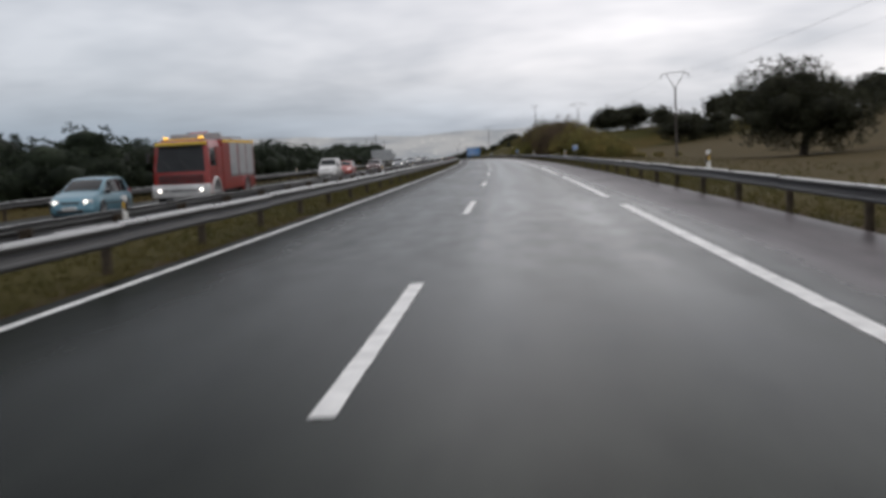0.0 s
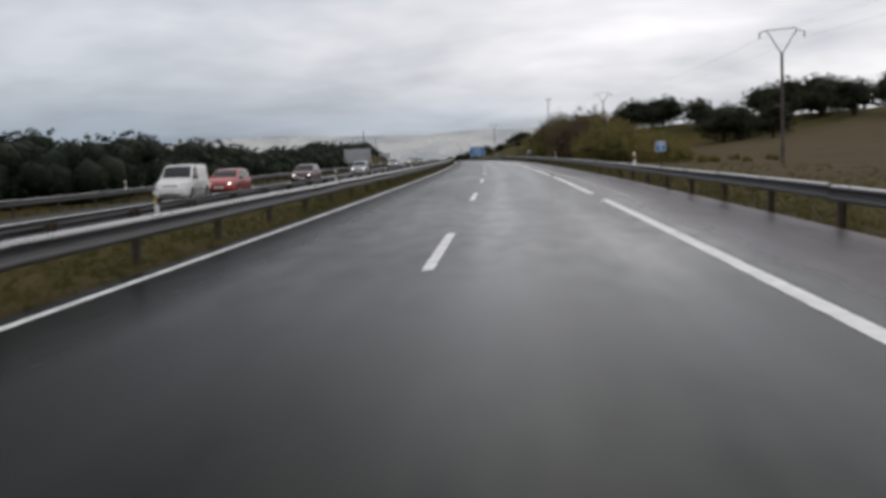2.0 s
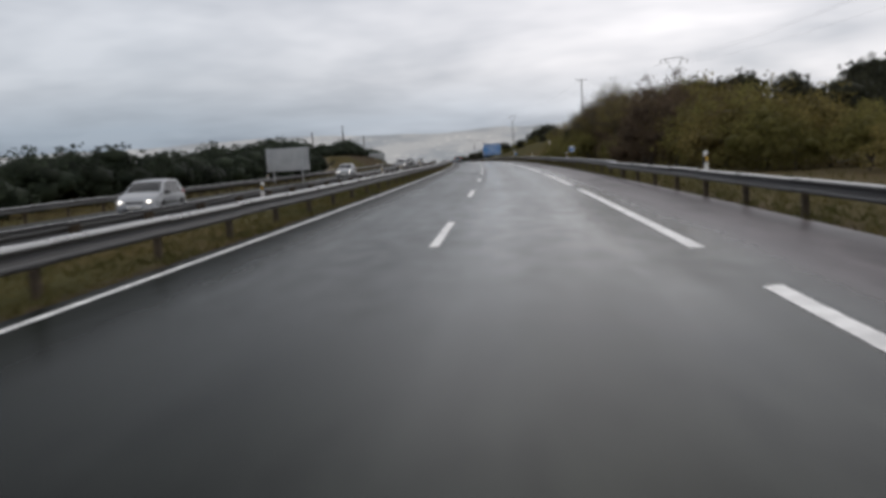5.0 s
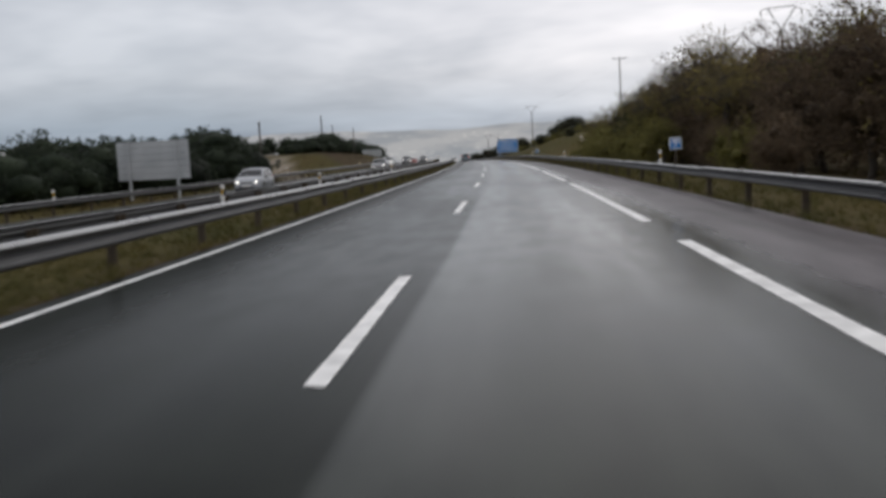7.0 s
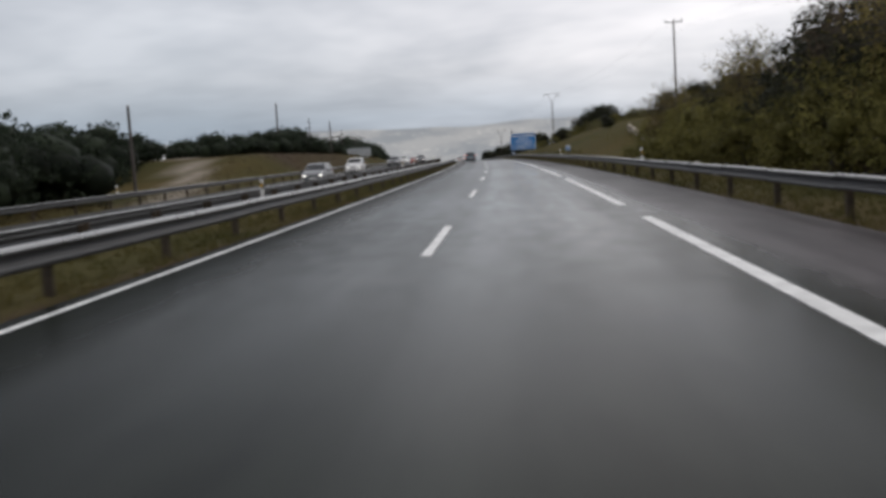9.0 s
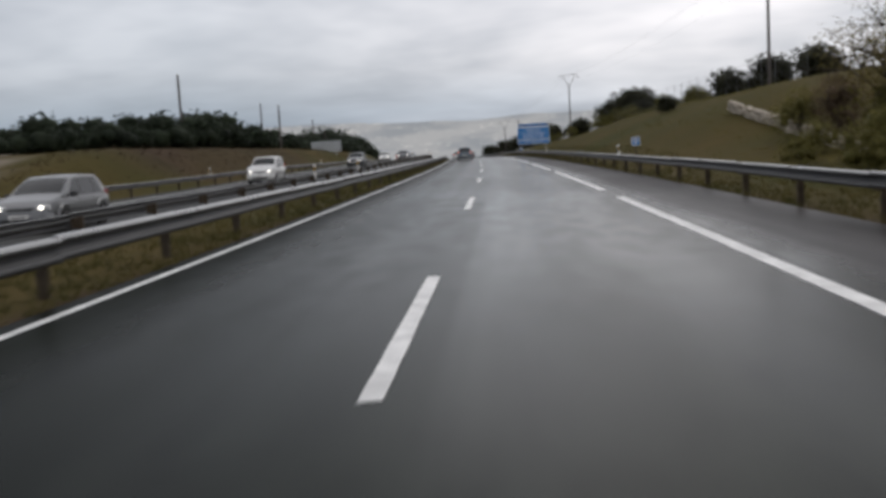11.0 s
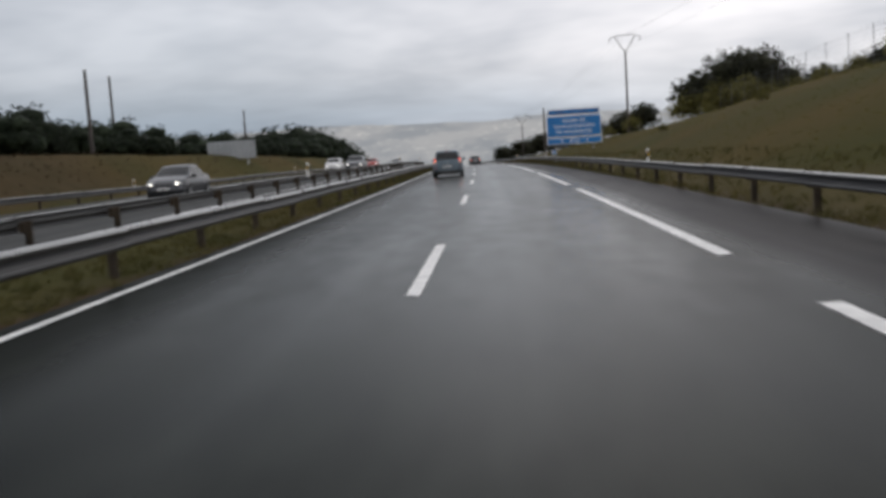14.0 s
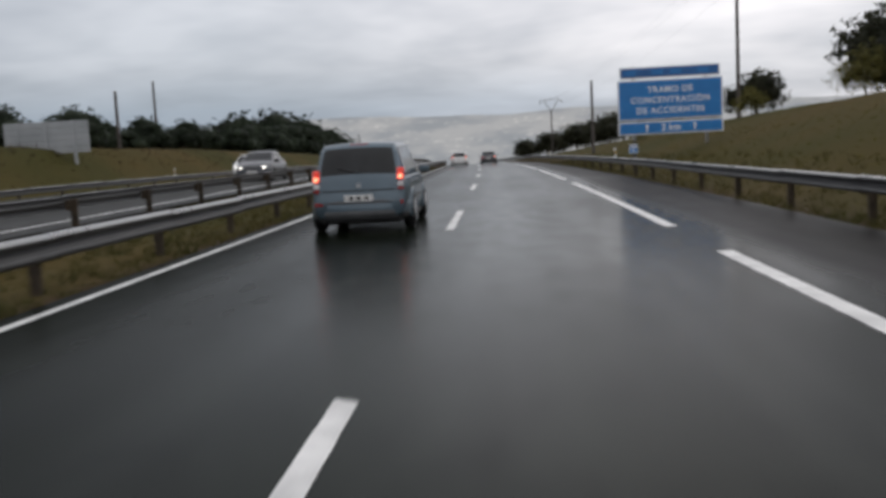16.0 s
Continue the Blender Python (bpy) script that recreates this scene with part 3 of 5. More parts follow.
# ------------------------------------------------------------------ crash barriers
BEAM = [(0.0, 0.155), (0.035, 0.154), (0.058, 0.146), (0.075, 0.128), (0.083, 0.105), (0.080, 0.082), (0.062, 0.060), (0.026, 0.036), (0.012, 0.018),
        (0.012, -0.018), (0.026, -0.036), (0.062, -0.060), (0.080, -0.082), (0.083, -0.105), (0.075, -0.128), (0.058, -0.146), (0.035, -0.154), (0.0, -0.155)]


STEP = 4.134


def beam_mesh(length, material, k=1.0):
    """W-shaped steel beam; +x faces the traffic, y runs along."""
    vs, fs = [], []
    for y in (0.0, length):
        for x, z in BEAM:
            vs.append((x + (0.006 if y else 0.0), y, z * k))
        for x, z in reversed(BEAM):
            vs.append((x - 0.010 + (0.006 if y else 0.0), y, z * k * 0.95))
    n = 2 * len(BEAM)
    for i in range(n):
        j = (i + 1) % n
        fs.append((i, j, n + j, n + i))
    fs += [tuple(range(n))[::-1], tuple(range(n, 2 * n))]
    me = bpy.data.meshes.new("beam")
    me.from_pydata(vs, [], fs)
    me.materials.append(material)
    me.validate()
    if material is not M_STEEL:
        # faces coloured darker for dirt and shade, top edge brighter for the sky's reflection
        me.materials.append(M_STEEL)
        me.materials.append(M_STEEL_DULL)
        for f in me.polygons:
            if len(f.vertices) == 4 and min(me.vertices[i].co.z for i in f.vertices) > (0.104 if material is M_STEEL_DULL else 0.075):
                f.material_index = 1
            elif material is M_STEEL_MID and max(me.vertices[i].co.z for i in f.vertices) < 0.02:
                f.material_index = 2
    return me


def post_mesh(height):
    bm = bmesh.new()
    box_bm((0.12, 0.006, height), (0, -0.03, height / 2 - 0.25), bm=bm)
    box_bm((0.006, 0.06, height), (-0.06, 0, height / 2 - 0.25), bm=bm)
    box_bm((0.006, 0.06, height), (0.06, 0, height / 2 - 0.25), bm=bm)
    box_bm((0.11, 0.10, 0.20), (0.11, 0, height - 0.37), 0.008, bm=bm)
    me = bpy.data.meshes.new("post")
    bm.to_mesh(me)
    bm.free()
    me.materials.append(M_POST)
    return me


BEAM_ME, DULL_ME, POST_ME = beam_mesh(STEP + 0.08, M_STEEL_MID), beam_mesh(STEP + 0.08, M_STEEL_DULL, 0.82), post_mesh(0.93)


def barrier(name, s0, s1, lat, face, z_of, label, top=0.72, phase=0.0):
    """face 1: the beam faces right (+lat); -1: left."""
    root = thing(name, Matrix(), label, "crash barrier", "crash barriers")
    n = int((s1 - s0) / STEP)
    rng = random.Random(int(lat * 10))
    for i in range(n):
        s = s0 + phase + STEP * i
        z = z_of(s)
        m = stand(s, lat, z, 0, True)
        flip = Matrix.Rotation(math.pi, 4, "Z") if face < 0 else Matrix()
        sag = rng.uniform(-0.012, 0.012)
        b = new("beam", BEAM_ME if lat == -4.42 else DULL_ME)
        start = m @ flip @ Matrix.Translation((0.165, -(STEP + 0.04) if face < 0 else 0.0, top - (0.155 if lat == -4.42 else 0.127) + sag))
        b.matrix_world = start
        b.parent = root
        q = new("post", POST_ME)
        q.matrix_world = stand(s + 0.04, lat, z, rng.uniform(-3, 3)) @ flip
        q.parent = root
    return root


barrier("crash_barrier", -29.57, 620, -4.42, 1, lambda s: -0.02, "galvanised steel crash barrier along the median, on steel posts", 0.708)
barrier("crash_barrier", -30, 620, -7.35, -1, lambda s: other_z(s) + lerp_table(s, [(200, 0.17), (290, 0.01), (310, 0.01), (370, -0.12)]), "galvanised steel crash barrier facing the oncoming carriageway", 0.75)
barrier("crash_barrier", -31.8, 152.1, 6.25, -1, lambda s: -0.04, "galvanised steel crash barrier along the hard shoulder", 0.717)
barrier("crash_barrier", 148.22, 620, 6.45, -1, lambda s: -0.04, "galvanised steel crash barrier along the hard shoulder", 0.747)
barrier("crash_barrier", -30, 620, -18.6, 1, lambda s: other_z(s) - 0.02 - 0.3 * smooth01(310, 370, s), "galvanised steel crash barrier at the far verge", 0.72)


# ------------------------------------------------------------------ posts and signs by the road
def delineator(m):
    """Short marker clamped to the back of a barrier post."""
    root = thing("delineator_post", m, "short white plastic delineator with black band on the barrier", "marker post", "delineator posts")
    bm = bmesh.new()
    box_bm((0.11, 0.045, 0.62), (0, 0, 0.80), 0.012, bm=bm)
    part("post", bm, M_WHITE, root)
    bm = box_bm((0.114, 0.049, 0.20), (0, 0, 0.90), 0.004)
    for v in bm.verts:
        v.co.z += v.co.x * 0.7
    part("band", bm, M_BLACK, root)
    part("reflector", box_bm((0.05, 0.053, 0.13), (0.015, 0, 0.90), 0.004), M_AMBER, root)
    return root


first = delineator(stand(22.9, 6.58, 0.0))
for s, lat in ((-28.5, 6.58), (81.6, 6.58), (131, 6.58), (183.3, 6.8), (232, 6.8), (281.5, 6.8), (334, 6.8), (389, 6.8), (436, 6.8)):
    copy_thing(first, stand(s, lat, 0.0))
for s in (15.5, 62, 88, 138, 176, 192, 224, 276, 290.5, 340, 395, 445):
    copy_thing(first, stand(s, -7.25, other_z(s) + 0.12, 180))
for s in (40, 90, 140, 189.5, 240, 300, 350, 400):
    copy_thing(first, stand(s, -18.68, other_z(s) - 0.3 * smooth01(310, 370, s)))


def writing(text, size, material, parent, place, name="lettering", spacing=1.0):
    """Letters as a thin mesh, facing -y, centred on place."""
    cu = bpy.data.curves.new(name, "FONT")
    cu.body, cu.size, cu.align_x, cu.align_y, cu.extrude, cu.space_character = text, size, "CENTER", "CENTER", 0.004, spacing
    cu.offset = size * 0.018
    tmp = bpy.data.objects.new(name, cu)
    scene.collection.objects.link(tmp)
    me = bpy.data.meshes.new_from_object(tmp.evaluated_get(bpy.context.evaluated_depsgraph_get()))
    bpy.data.objects.remove(tmp)
    bpy.data.curves.remove(cu)
    me.materials.clear()
    ob = meshed(name, me, material, parent)
    ob.matrix_local = Matrix.Translation(place) @ Matrix.Rotation(math.pi / 2, 4, "X")
    return ob


def marker_sign(m, number, z_mid):
    root = thing("distance_marker", m, "small blue and white distance marker on a steel post", "road sign", "distance markers")
    part("post", box_bm((0.06, 0.04, z_mid + 0.6), (0, 0.03, (z_mid - 0.6) / 2), 0.004), M_POST, root)
    part("border", box_bm((0.40, 0.02, 0.40), (0, 0, z_mid), 0.006), M_LETTER, root)
    part("plate", box_bm((0.36, 0.012, 0.21), (0, -0.008, z_mid - 0.07), 0.003), M_BLUE, root)
    part("top_plate", box_bm((0.36, 0.012, 0.11), (0, -0.008, z_mid + 0.12), 0.003), M_BLUE_DARK, root)
    part("road_code_bar", box_bm((0.22, 0.01, 0.05), (0, -0.013, z_mid + 0.12)), M_LETTER, root)
    if number:
        writing(number, 0.21, M_LETTER, root, (0, -0.016, z_mid - 0.07), "numeral")
    else:
        part("numeral_bar", box_bm((0.08, 0.01, 0.15), (0, -0.013, z_mid - 0.07)), M_LETTER, root)
    return root


marker_sign(stand(78.6, 7.2), "6", 1.33)
marker_sign(stand(181.3, 7.02), "7", 1.33)
marker_sign(stand(279.1, 7.3), "8", 1.24)
marker_sign(stand(386.2, 7.3), "", 1.04)

# large blue warning board
board = thing("warning_board", stand(388.6, 9.48, -0.04), "large blue board with white lettering on steel posts", "road sign")
for x in (-1.75, 1.75):
    part("post", box_bm((0.14, 0.14, 5.6), (x, 0.16, 2.2), 0.01), M_STEEL, board)
for z0, z1, mt, nm in ((4.42, 4.98, M_BLUE_DARK, "top_panel"), (2.42, 4.36, M_BLUE, "text_panel"), (1.72, 2.36, M_BLUE, "distance_panel")):
    w = 4.8 if nm == "top_panel" else 5.04
    part("panel_edge", box_bm((w, 0.05, z1 - z0), (0, 0.03, (z0 + z1) / 2), 0.02), M_LETTER, board)
    part(nm, box_bm((w - 0.14, 0.03, z1 - z0 - 0.13), (0, 0.0, (z0 + z1) / 2), 0.01), mt, board)
for i, line in enumerate(("TRAMO DE", "CONCENTRACIÓN", "DE ACCIDENTES")):
    writing(line, 0.40, M_LETTER, board, (0, -0.022, 3.86 - 0.50 * i), "lettering", 1.12)
writing("2 km", 0.46, M_LETTER, board, (0, -0.022, 2.03), "lettering")
for x in (-1.15, 1.15):
    part("arrow", box_bm((0.08, 0.012, 0.34), (x, -0.018, 2.02), bm=rod_bm((x, -0.018, 2.08), (x, -0.018, 2.24), 0.10, 0.0, 4)), M_LETTER, board)
for x in (-1.9, -0.6, 0.3, 1.6):
    part("road_code_bar", box_bm((0.55, 0.012, 0.22), (x, -0.018, 4.7)), M_BLUE, board)


def sign_back(m, width, z0, z1, label, posts):
    """Back of a direction sign for the oncoming traffic."""
    root = thing("direction_sign", m, label, "road sign", "direction signs")
    n = max(3, int((z1 - z0) / 0.35))
    h = (z1 - z0) / n
    for i in range(n):
        part("slat", box_bm((width, 0.035, h - 0.012), (0, 0, z0 + h * (i + 0.5)), 0.006), M_SIGNBACK, root)
    for x in posts:
        part("post", box_bm((0.14, 0.14, z1 + 1.6), (x, -0.1, (z1 - 1.6) / 2), 0.01), M_SIGNBACK, root)
    return root


sign_back(stand(207, -20.2, 0), 4.5, 0.75, 3.12, "grey back of a direction sign on two posts", (-1.5, 1.5))
sign_back(stand(394, -23.8, 0), 4.8, 2.38, 4.15, "grey back of a wide direction sign on posts", (-1.6, 0, 1.6))


# ------------------------------------------------------------------ line poles and wires
def pole(m, base, top, kind, label):
    root = thing("line_pole", m, label, "utility pole", "line poles")
    bm = rod_bm((0, 0, base - 0.8), (0, 0, top - (1.9 if kind == "vee" else 0)), 0.15, 0.10, 10)
    part("mast", bm, M_TIMBER, root)
    if kind == "vee":
        k = top - 1.9
        for sx in (-1, 1):
            part("arm", rod_bm((0, 0, k - 0.1), (sx * 1.15, 0, top - 0.15), 0.06, 0.05, 6), M_STEEL, root)
            part("tip", rod_bm((sx * 1.15, 0, top - 0.15), (sx * 1.75, 0, top - 0.35), 0.05, 0.04, 6), M_STEEL, root)
            part("insulator", rod_bm((sx * 1.7, 0, top - 0.35), (sx * 1.7, 0, top - 0.75), 0.05, 0.05, 8), M_TIMBER, root)
        part("cross_bar", rod_bm((-1.15, 0, top - 0.15), (1.15, 0, top - 0.02), 0.045, 0.045, 6), M_STEEL, root)
    elif kind == "tee":
        part("cross_bar", box_bm((2.3, 0.12, 0.14), (0, 0, top - 0.15), 0.01), M_STEEL, root)
        for x in (-1.05, 0, 1.05):
            part("insulator", rod_bm((x, 0, top - 0.1), (x, 0, top + 0.25), 0.05, 0.05, 8), M_TIMBER, root)
    else:
        part("cap", rod_bm((0, 0, top), (0, 0, top + 0.12), 0.14, 0.10, 8), M_STEEL, root)
    return root


POLES = [(117.4, 23.2, 9.95, "vee"), (232.8, 25.5, 12.3, "vee"), (319, 25.0, 16.4, "tee"), (408.5, 17.8, 13.6, "vee"), (426, 9.9, 6.8, "plain"), (495, 12.5, 9.4, "vee"),
         (262.5, -26.0, 6.3, "plain"), (324, -27.5, 9.6, "plain"), (386, -32.5, 10.3, "plain"), (362, -25.5, 8.4, "plain"), (436, -31.2, 9.7, "plain"), (411, -26, 6.9, "plain")]
for s, lat, top, kind in POLES:
    z = rise(s, lat)
    lab = {"vee": "dark line pole with a steel V-shaped crossarm", "tee": "tall dark line pole with a short crossbar", "plain": "plain dark wooden line pole among trees"}[kind]
    pole(stand(s, lat, 0, 0), z, top, kind, lab)


def cable(name, a, b, sag, r=0.006):
    vs, fs, n = [], [], 14
    for i in range(n + 1):
        t = i / n
        p = a.lerp(b, t) - Vector((0, 0, sag * 4 * t * (1 - t)))
        for k in range(3):
            vs.append(p + Vector((r * math.cos(k * 2.1), 0, r * math.sin(k * 2.1))))
    for i in range(n):
        for k in range(3):
            fs.append((3 * i + k, 3 * i + (k + 1) % 3, 3 * i + 3 + (k + 1) % 3, 3 * i + 3 + k))
    return tagged(raw(name, vs, fs, M_WIRE), "thin dark power cable hanging between poles", "cable", "power cables")


VEE = [q for q in POLES if q[1] > 12]
VEE = [(0, 21.0, 9.9, "vee")] + VEE
for a, b in zip(VEE, VEE[1:]):
    for dx, dz in ((-1.7, -0.75), (0, -0.05), (1.7, -0.75)):
        cable("power_cable", at(a[0], a[1] + dx, a[2] + dz), at(b[0], b[1] + dx, b[2] + dz), 1.2)


# ------------------------------------------------------------------ trees and shrubs
def leaves_mesh(name, blobs, count, size, material, seed, shell=0.55, long=1.0, core=0.0, per=10, spray=2.0):
    """A crown of many small leaf clumps, spread through several rounded masses with gaps between them."""
    rg = np.random.RandomState(seed)
    vol = np.array([b[3] * b[4] * b[5] for b in blobs]) ** 0.7
    sprays = max(40, count // per)
    pick = rg.choice(len(blobs), sprays, p=vol / vol.sum())
    B = np.array(blobs)[pick]
    d = rg.normal(size=(sprays, 3))
    d /= np.linalg.norm(d, axis=1)[:, None]
    rad = shell + (1.02 - shell) * rg.rand(sprays) ** 0.55
    lump = 1 + 0.06 * np.sin(d[:, 0] * 5 + pick) * np.cos(d[:, 1] * 6 + 2 * pick) + 0.04 * np.sin(d[:, 2] * 9 + 3 * pick)
    c0 = B[:, :3] + d * B[:, 3:6] * (rad * lump)[:, None]
    own = rg.randint(0, sprays, count)
    c = c0[own] + np.clip(rg.normal(size=(count, 3)), -1.5, 1.5) * np.array([1.0, 1.0, 0.7]) * size * spray
    d = d[own]
    u = rg.normal(size=(count, 3)) + d * 0.2
    u /= np.linalg.norm(u, axis=1)[:, None]
    v = np.cross(u, rg.normal(size=(count, 3)))
    v /= np.linalg.norm(v, axis=1)[:, None]
    k = (size * (0.5 + rg.rand(count)))[:, None]
    P = np.stack([c - u * k * long, c + v * k * 0.75, c + u * k * long * 0.9], 1).reshape(-1, 3)
    F = np.arange(3 * count, dtype=np.int32)
    if core:
        bm = bmesh.new()
        for b in blobs:
            made = bmesh.ops.create_icosphere(bm, subdivisions=1, radius=1.0)["verts"]
            for q in made:
                d0 = q.co.copy()
                f = core * (1 + 0.25 * noise.noise(d0 * 2.3 + Vector(b[:3])))
                q.co = Vector(b[:3]) + Vector((d0.x * b[3], d0.y * b[4], d0.z * b[5])) * f
        bm.verts.index_update()
        P = np.concatenate([P, np.array([q.co[:] for q in bm.verts])])
        F = np.concatenate([F, np.array([[q.index for q in f.verts] for f in bm.faces], dtype=np.int32).ravel() + 3 * count])
        bm.free()
    n = len(F) // 3
    me = bpy.data.meshes.new(name)
    me.vertices.add(len(P))
    me.vertices.foreach_set("co", P.astype(np.float32).ravel())
    me.loops.add(3 * n)
    me.loops.foreach_set("vertex_index", F.astype(np.int32))
    me.polygons.add(n)
    me.polygons.foreach_set("loop_start", np.arange(0, 3 * n, 3, dtype=np.int32))
    me.update(calc_edges=True)
    me.materials.append(material)
    return me


def limbs_mesh(name, height, r, blobs, rng, twigs=2, reach=0.6, rise_of=0.1):
    """Tapered bent trunk with limbs that reach into the masses of the crown."""
    bm = bmesh.new()
    pts = [Vector((0, 0, -0.5))]
    lean = Vector((rng.uniform(-0.1, 0.1), rng.uniform(-0.1, 0.1), 0))
    for i in range(1, 5):
        pts.append(Vector((0, 0, height * i / 4)) + lean * i * height * 0.5 + Vector((rng.uniform(-0.06, 0.06), rng.uniform(-0.06, 0.06), 0)) * height)
    for i in range(4):
        rod_bm(pts[i], pts[i + 1], r * (1.25 - 0.2 * i), r * (1.05 - 0.2 * i), 7, bm)
    for b in blobs:
        tgt = Vector(b[:3])
        start = pts[3].lerp(pts[4], rng.random()) if rng.random() < 0.6 else pts[2].lerp(pts[3], rng.random())
        mid = start.lerp(tgt, 0.5) + Vector((rng.uniform(-0.3, 0.3), rng.uniform(-0.3, 0.3), rise_of * height * rng.random()))
        rod_bm(start, mid, r * 0.5, r * 0.33, 5, bm)
        rod_bm(mid, tgt, r * 0.33, r * 0.14, 5, bm)
        for _ in range(twigs):
            e = tgt + Vector((rng.uniform(-1, 1) * b[3], rng.uniform(-1, 1) * b[4], rng.uniform(-0.2, 0.8) * b[5])) * reach
            rod_bm(mid.lerp(tgt, 0.7), e, r * 0.16, r * 0.05, 4, bm)
    me = bpy.data.meshes.new(name)
    bm.to_mesh(me)
    bm.free()
    me.materials.append(M_BARK)
    return me


def tree_kind(seed, height, width, clear, masses, count, leaf, material, trunk=0.25, twigs=2, shell=0.5, core=0.78, reach=0.6, spray=2.0):
    """Meshes of one kind of tree: trunk with limbs, crown. clear: height of the bare trunk."""
    rng = random.Random(seed)
    blobs = []
    ch = height - clear
    for i in range(masses):
        a = 2 * math.pi * i / masses + rng.uniform(-0.4, 0.4)
        q = rng.uniform(0.35, 0.95) if i else 0.1
        zz = clear + ch * (0.25 + 0.6 * rng.random() * (1.15 - q))
        sz = rng.uniform(0.20, 0.32)
        blobs.append((math.cos(a) * q * width * 0.36, math.sin(a) * q * width * 0.36, zz, width * sz, width * sz, ch * rng.uniform(0.24, 0.38)))
    blobs.append((0, 0, height - ch * 0.36, width * 0.26, width * 0.26, ch * 0.34))
    return (limbs_mesh("trunk", clear + ch * 0.35, trunk, blobs, rng, twigs, reach), leaves_mesh("crown", blobs, count, leaf, material, seed, shell=shell, core=core, spray=spray))


def plant(kind, s, lat, z, turn, scale, name, label, category, group):
    ob = thing(name, stand(s, lat, z, turn, scale=scale), label, category, group)
    for nm, me in zip(("trunk", "crown"), kind):
        p = new(nm, me)
        p.parent = ob
    return ob


# kinds: height 1 unit = metres at scale 1
BIG_OAK = tree_kind(3, 9.4, 12.6, 0.9, 26, 52000, 0.10, M_OAK, 0.36, 1, shell=0.66, core=0.45, reach=0.4, spray=1.6)
OAKS = [tree_kind(10 + i, 6.0, 8.5, 0.7, 13, 6400, 0.17, M_OAK, 0.24, 0, shell=0.72, core=0.62, reach=0.4, spray=1.2) for i in range(3)]
LEFTS = [tree_kind(20 + i, 5.0, 7.5, 0.2, 13, 5600, 0.14, M_OAK_FAR, 0.14, 0, shell=0.78, core=0.74, reach=0.3, spray=0.9) for i in range(4)]
OLIVES = [tree_kind(30 + i, 3.0, 4.2, 0.1, 10, 4800, 0.075, M_OLIVE, 0.06, 2, shell=0.3, core=0.3, reach=0.6) for i in range(3)]
RUSTS = [tree_kind(40 + i, 7.0, 6.2, 0.6, 13, 12500, 0.08, M_RUST, 0.13, 3, shell=0.28, core=0.3, reach=0.7) for i in range(3)]
GREENS = [tree_kind(50 + i, 4.0, 4.6, 0.2, 10, 6400, 0.07, M_GREEN, 0.07, 2, shell=0.3, core=0.3, reach=0.6) for i in range(3)]
BARES = [tree_kind(60 + i, 8.5, 6.0, 2.6, 12, 5200, 0.065, (M_GREEN, M_RUST, M_OLIVE)[i], 0.15, 12, shell=0.25, core=0.0, reach=1.0, spray=3.0) for i in range(3)]
DARKS = [tree_kind(70 + i, 6.5, 5.6, 1.2, 14, 9000, 0.10, M_OAK, 0.20, 3, shell=0.55, core=0.5, reach=0.6, spray=1.6) for i in range(2)]

plant(BIG_OAK, 85.6, 28.2, -0.45, 20, 1.0, "oak_tree", "broad dark holm oak standing alone in dry grass", "tree", "oaks in the field")
rg = random.Random(5)
for s, lat, k in [(78, 41, 1.05), (96, 47, 0.95), (58, 52, 1.1), (254, 55, 1.45), (262, 61, 1.35), (238, 60, 1.2), (296, 52, 1.45), (305, 46, 1.4), (316, 54, 1.5), (283, 58, 1.35), (327, 49, 1.45), (342, 60, 1.5),
                  (313, 85, 1.55), (303, 88, 1.45), (295, 84, 1.7), (284, 88, 1.65), (275, 84, 1.65), (262, 86, 1.4), (243, 87, 1.5), (230, 85, 1.55), (214, 88, 1.5), (200, 85, 1.4), (184, 90, 1.4)]:
    plant(OAKS[rg.randrange(3)], s, lat, rise(s, lat) - 0.15, rg.uniform(0, 360), k * rg.uniform(0.93, 1.07), "oak_tree", "dark evergreen oak on the rising dry field", "tree", "oaks in the field")
# oaks on top of the cutting
for s, lat, k in [(352, 41, 0.85), (358, 37, 0.85), (365, 34, 0.85), (371, 31.5, 0.5), (375, 32.5, 0.55), (379, 32, 0.5), (388, 27.0, 0.92), (392, 26.0, 0.97), (397, 24.0, 0.92), (402, 27.5, 0.97), (384, 31, 0.55), (318, 16, 0.26), (412, 20, 0.55)]:
    plant(OAKS[rg.randrange(3)], s, lat, rise(s, lat) - 0.15, rg.uniform(0, 360), k * rg.uniform(0.93, 1.07), "oak_tree", "dark evergreen oak on top of the grassy cutting", "tree", "oaks on the cutting")
for s, lat, k in [(455, 20, 0.75), (468, 17, 0.7), (480, 21, 0.8), (492, 16, 0.7), (505, 20, 0.8), (520, 14, 0.7), (536, 18, 0.75), (470, 28, 0.9), (555, 13, 0.7), (575, 16, 0.8)]:
    plant(OAKS[rg.randrange(3)], s, lat, rise(s, lat) - 0.15, rg.uniform(0, 360), k, "oak_tree", "dark evergreen tree beyond the cutting", "tree", "oaks on the cutting")
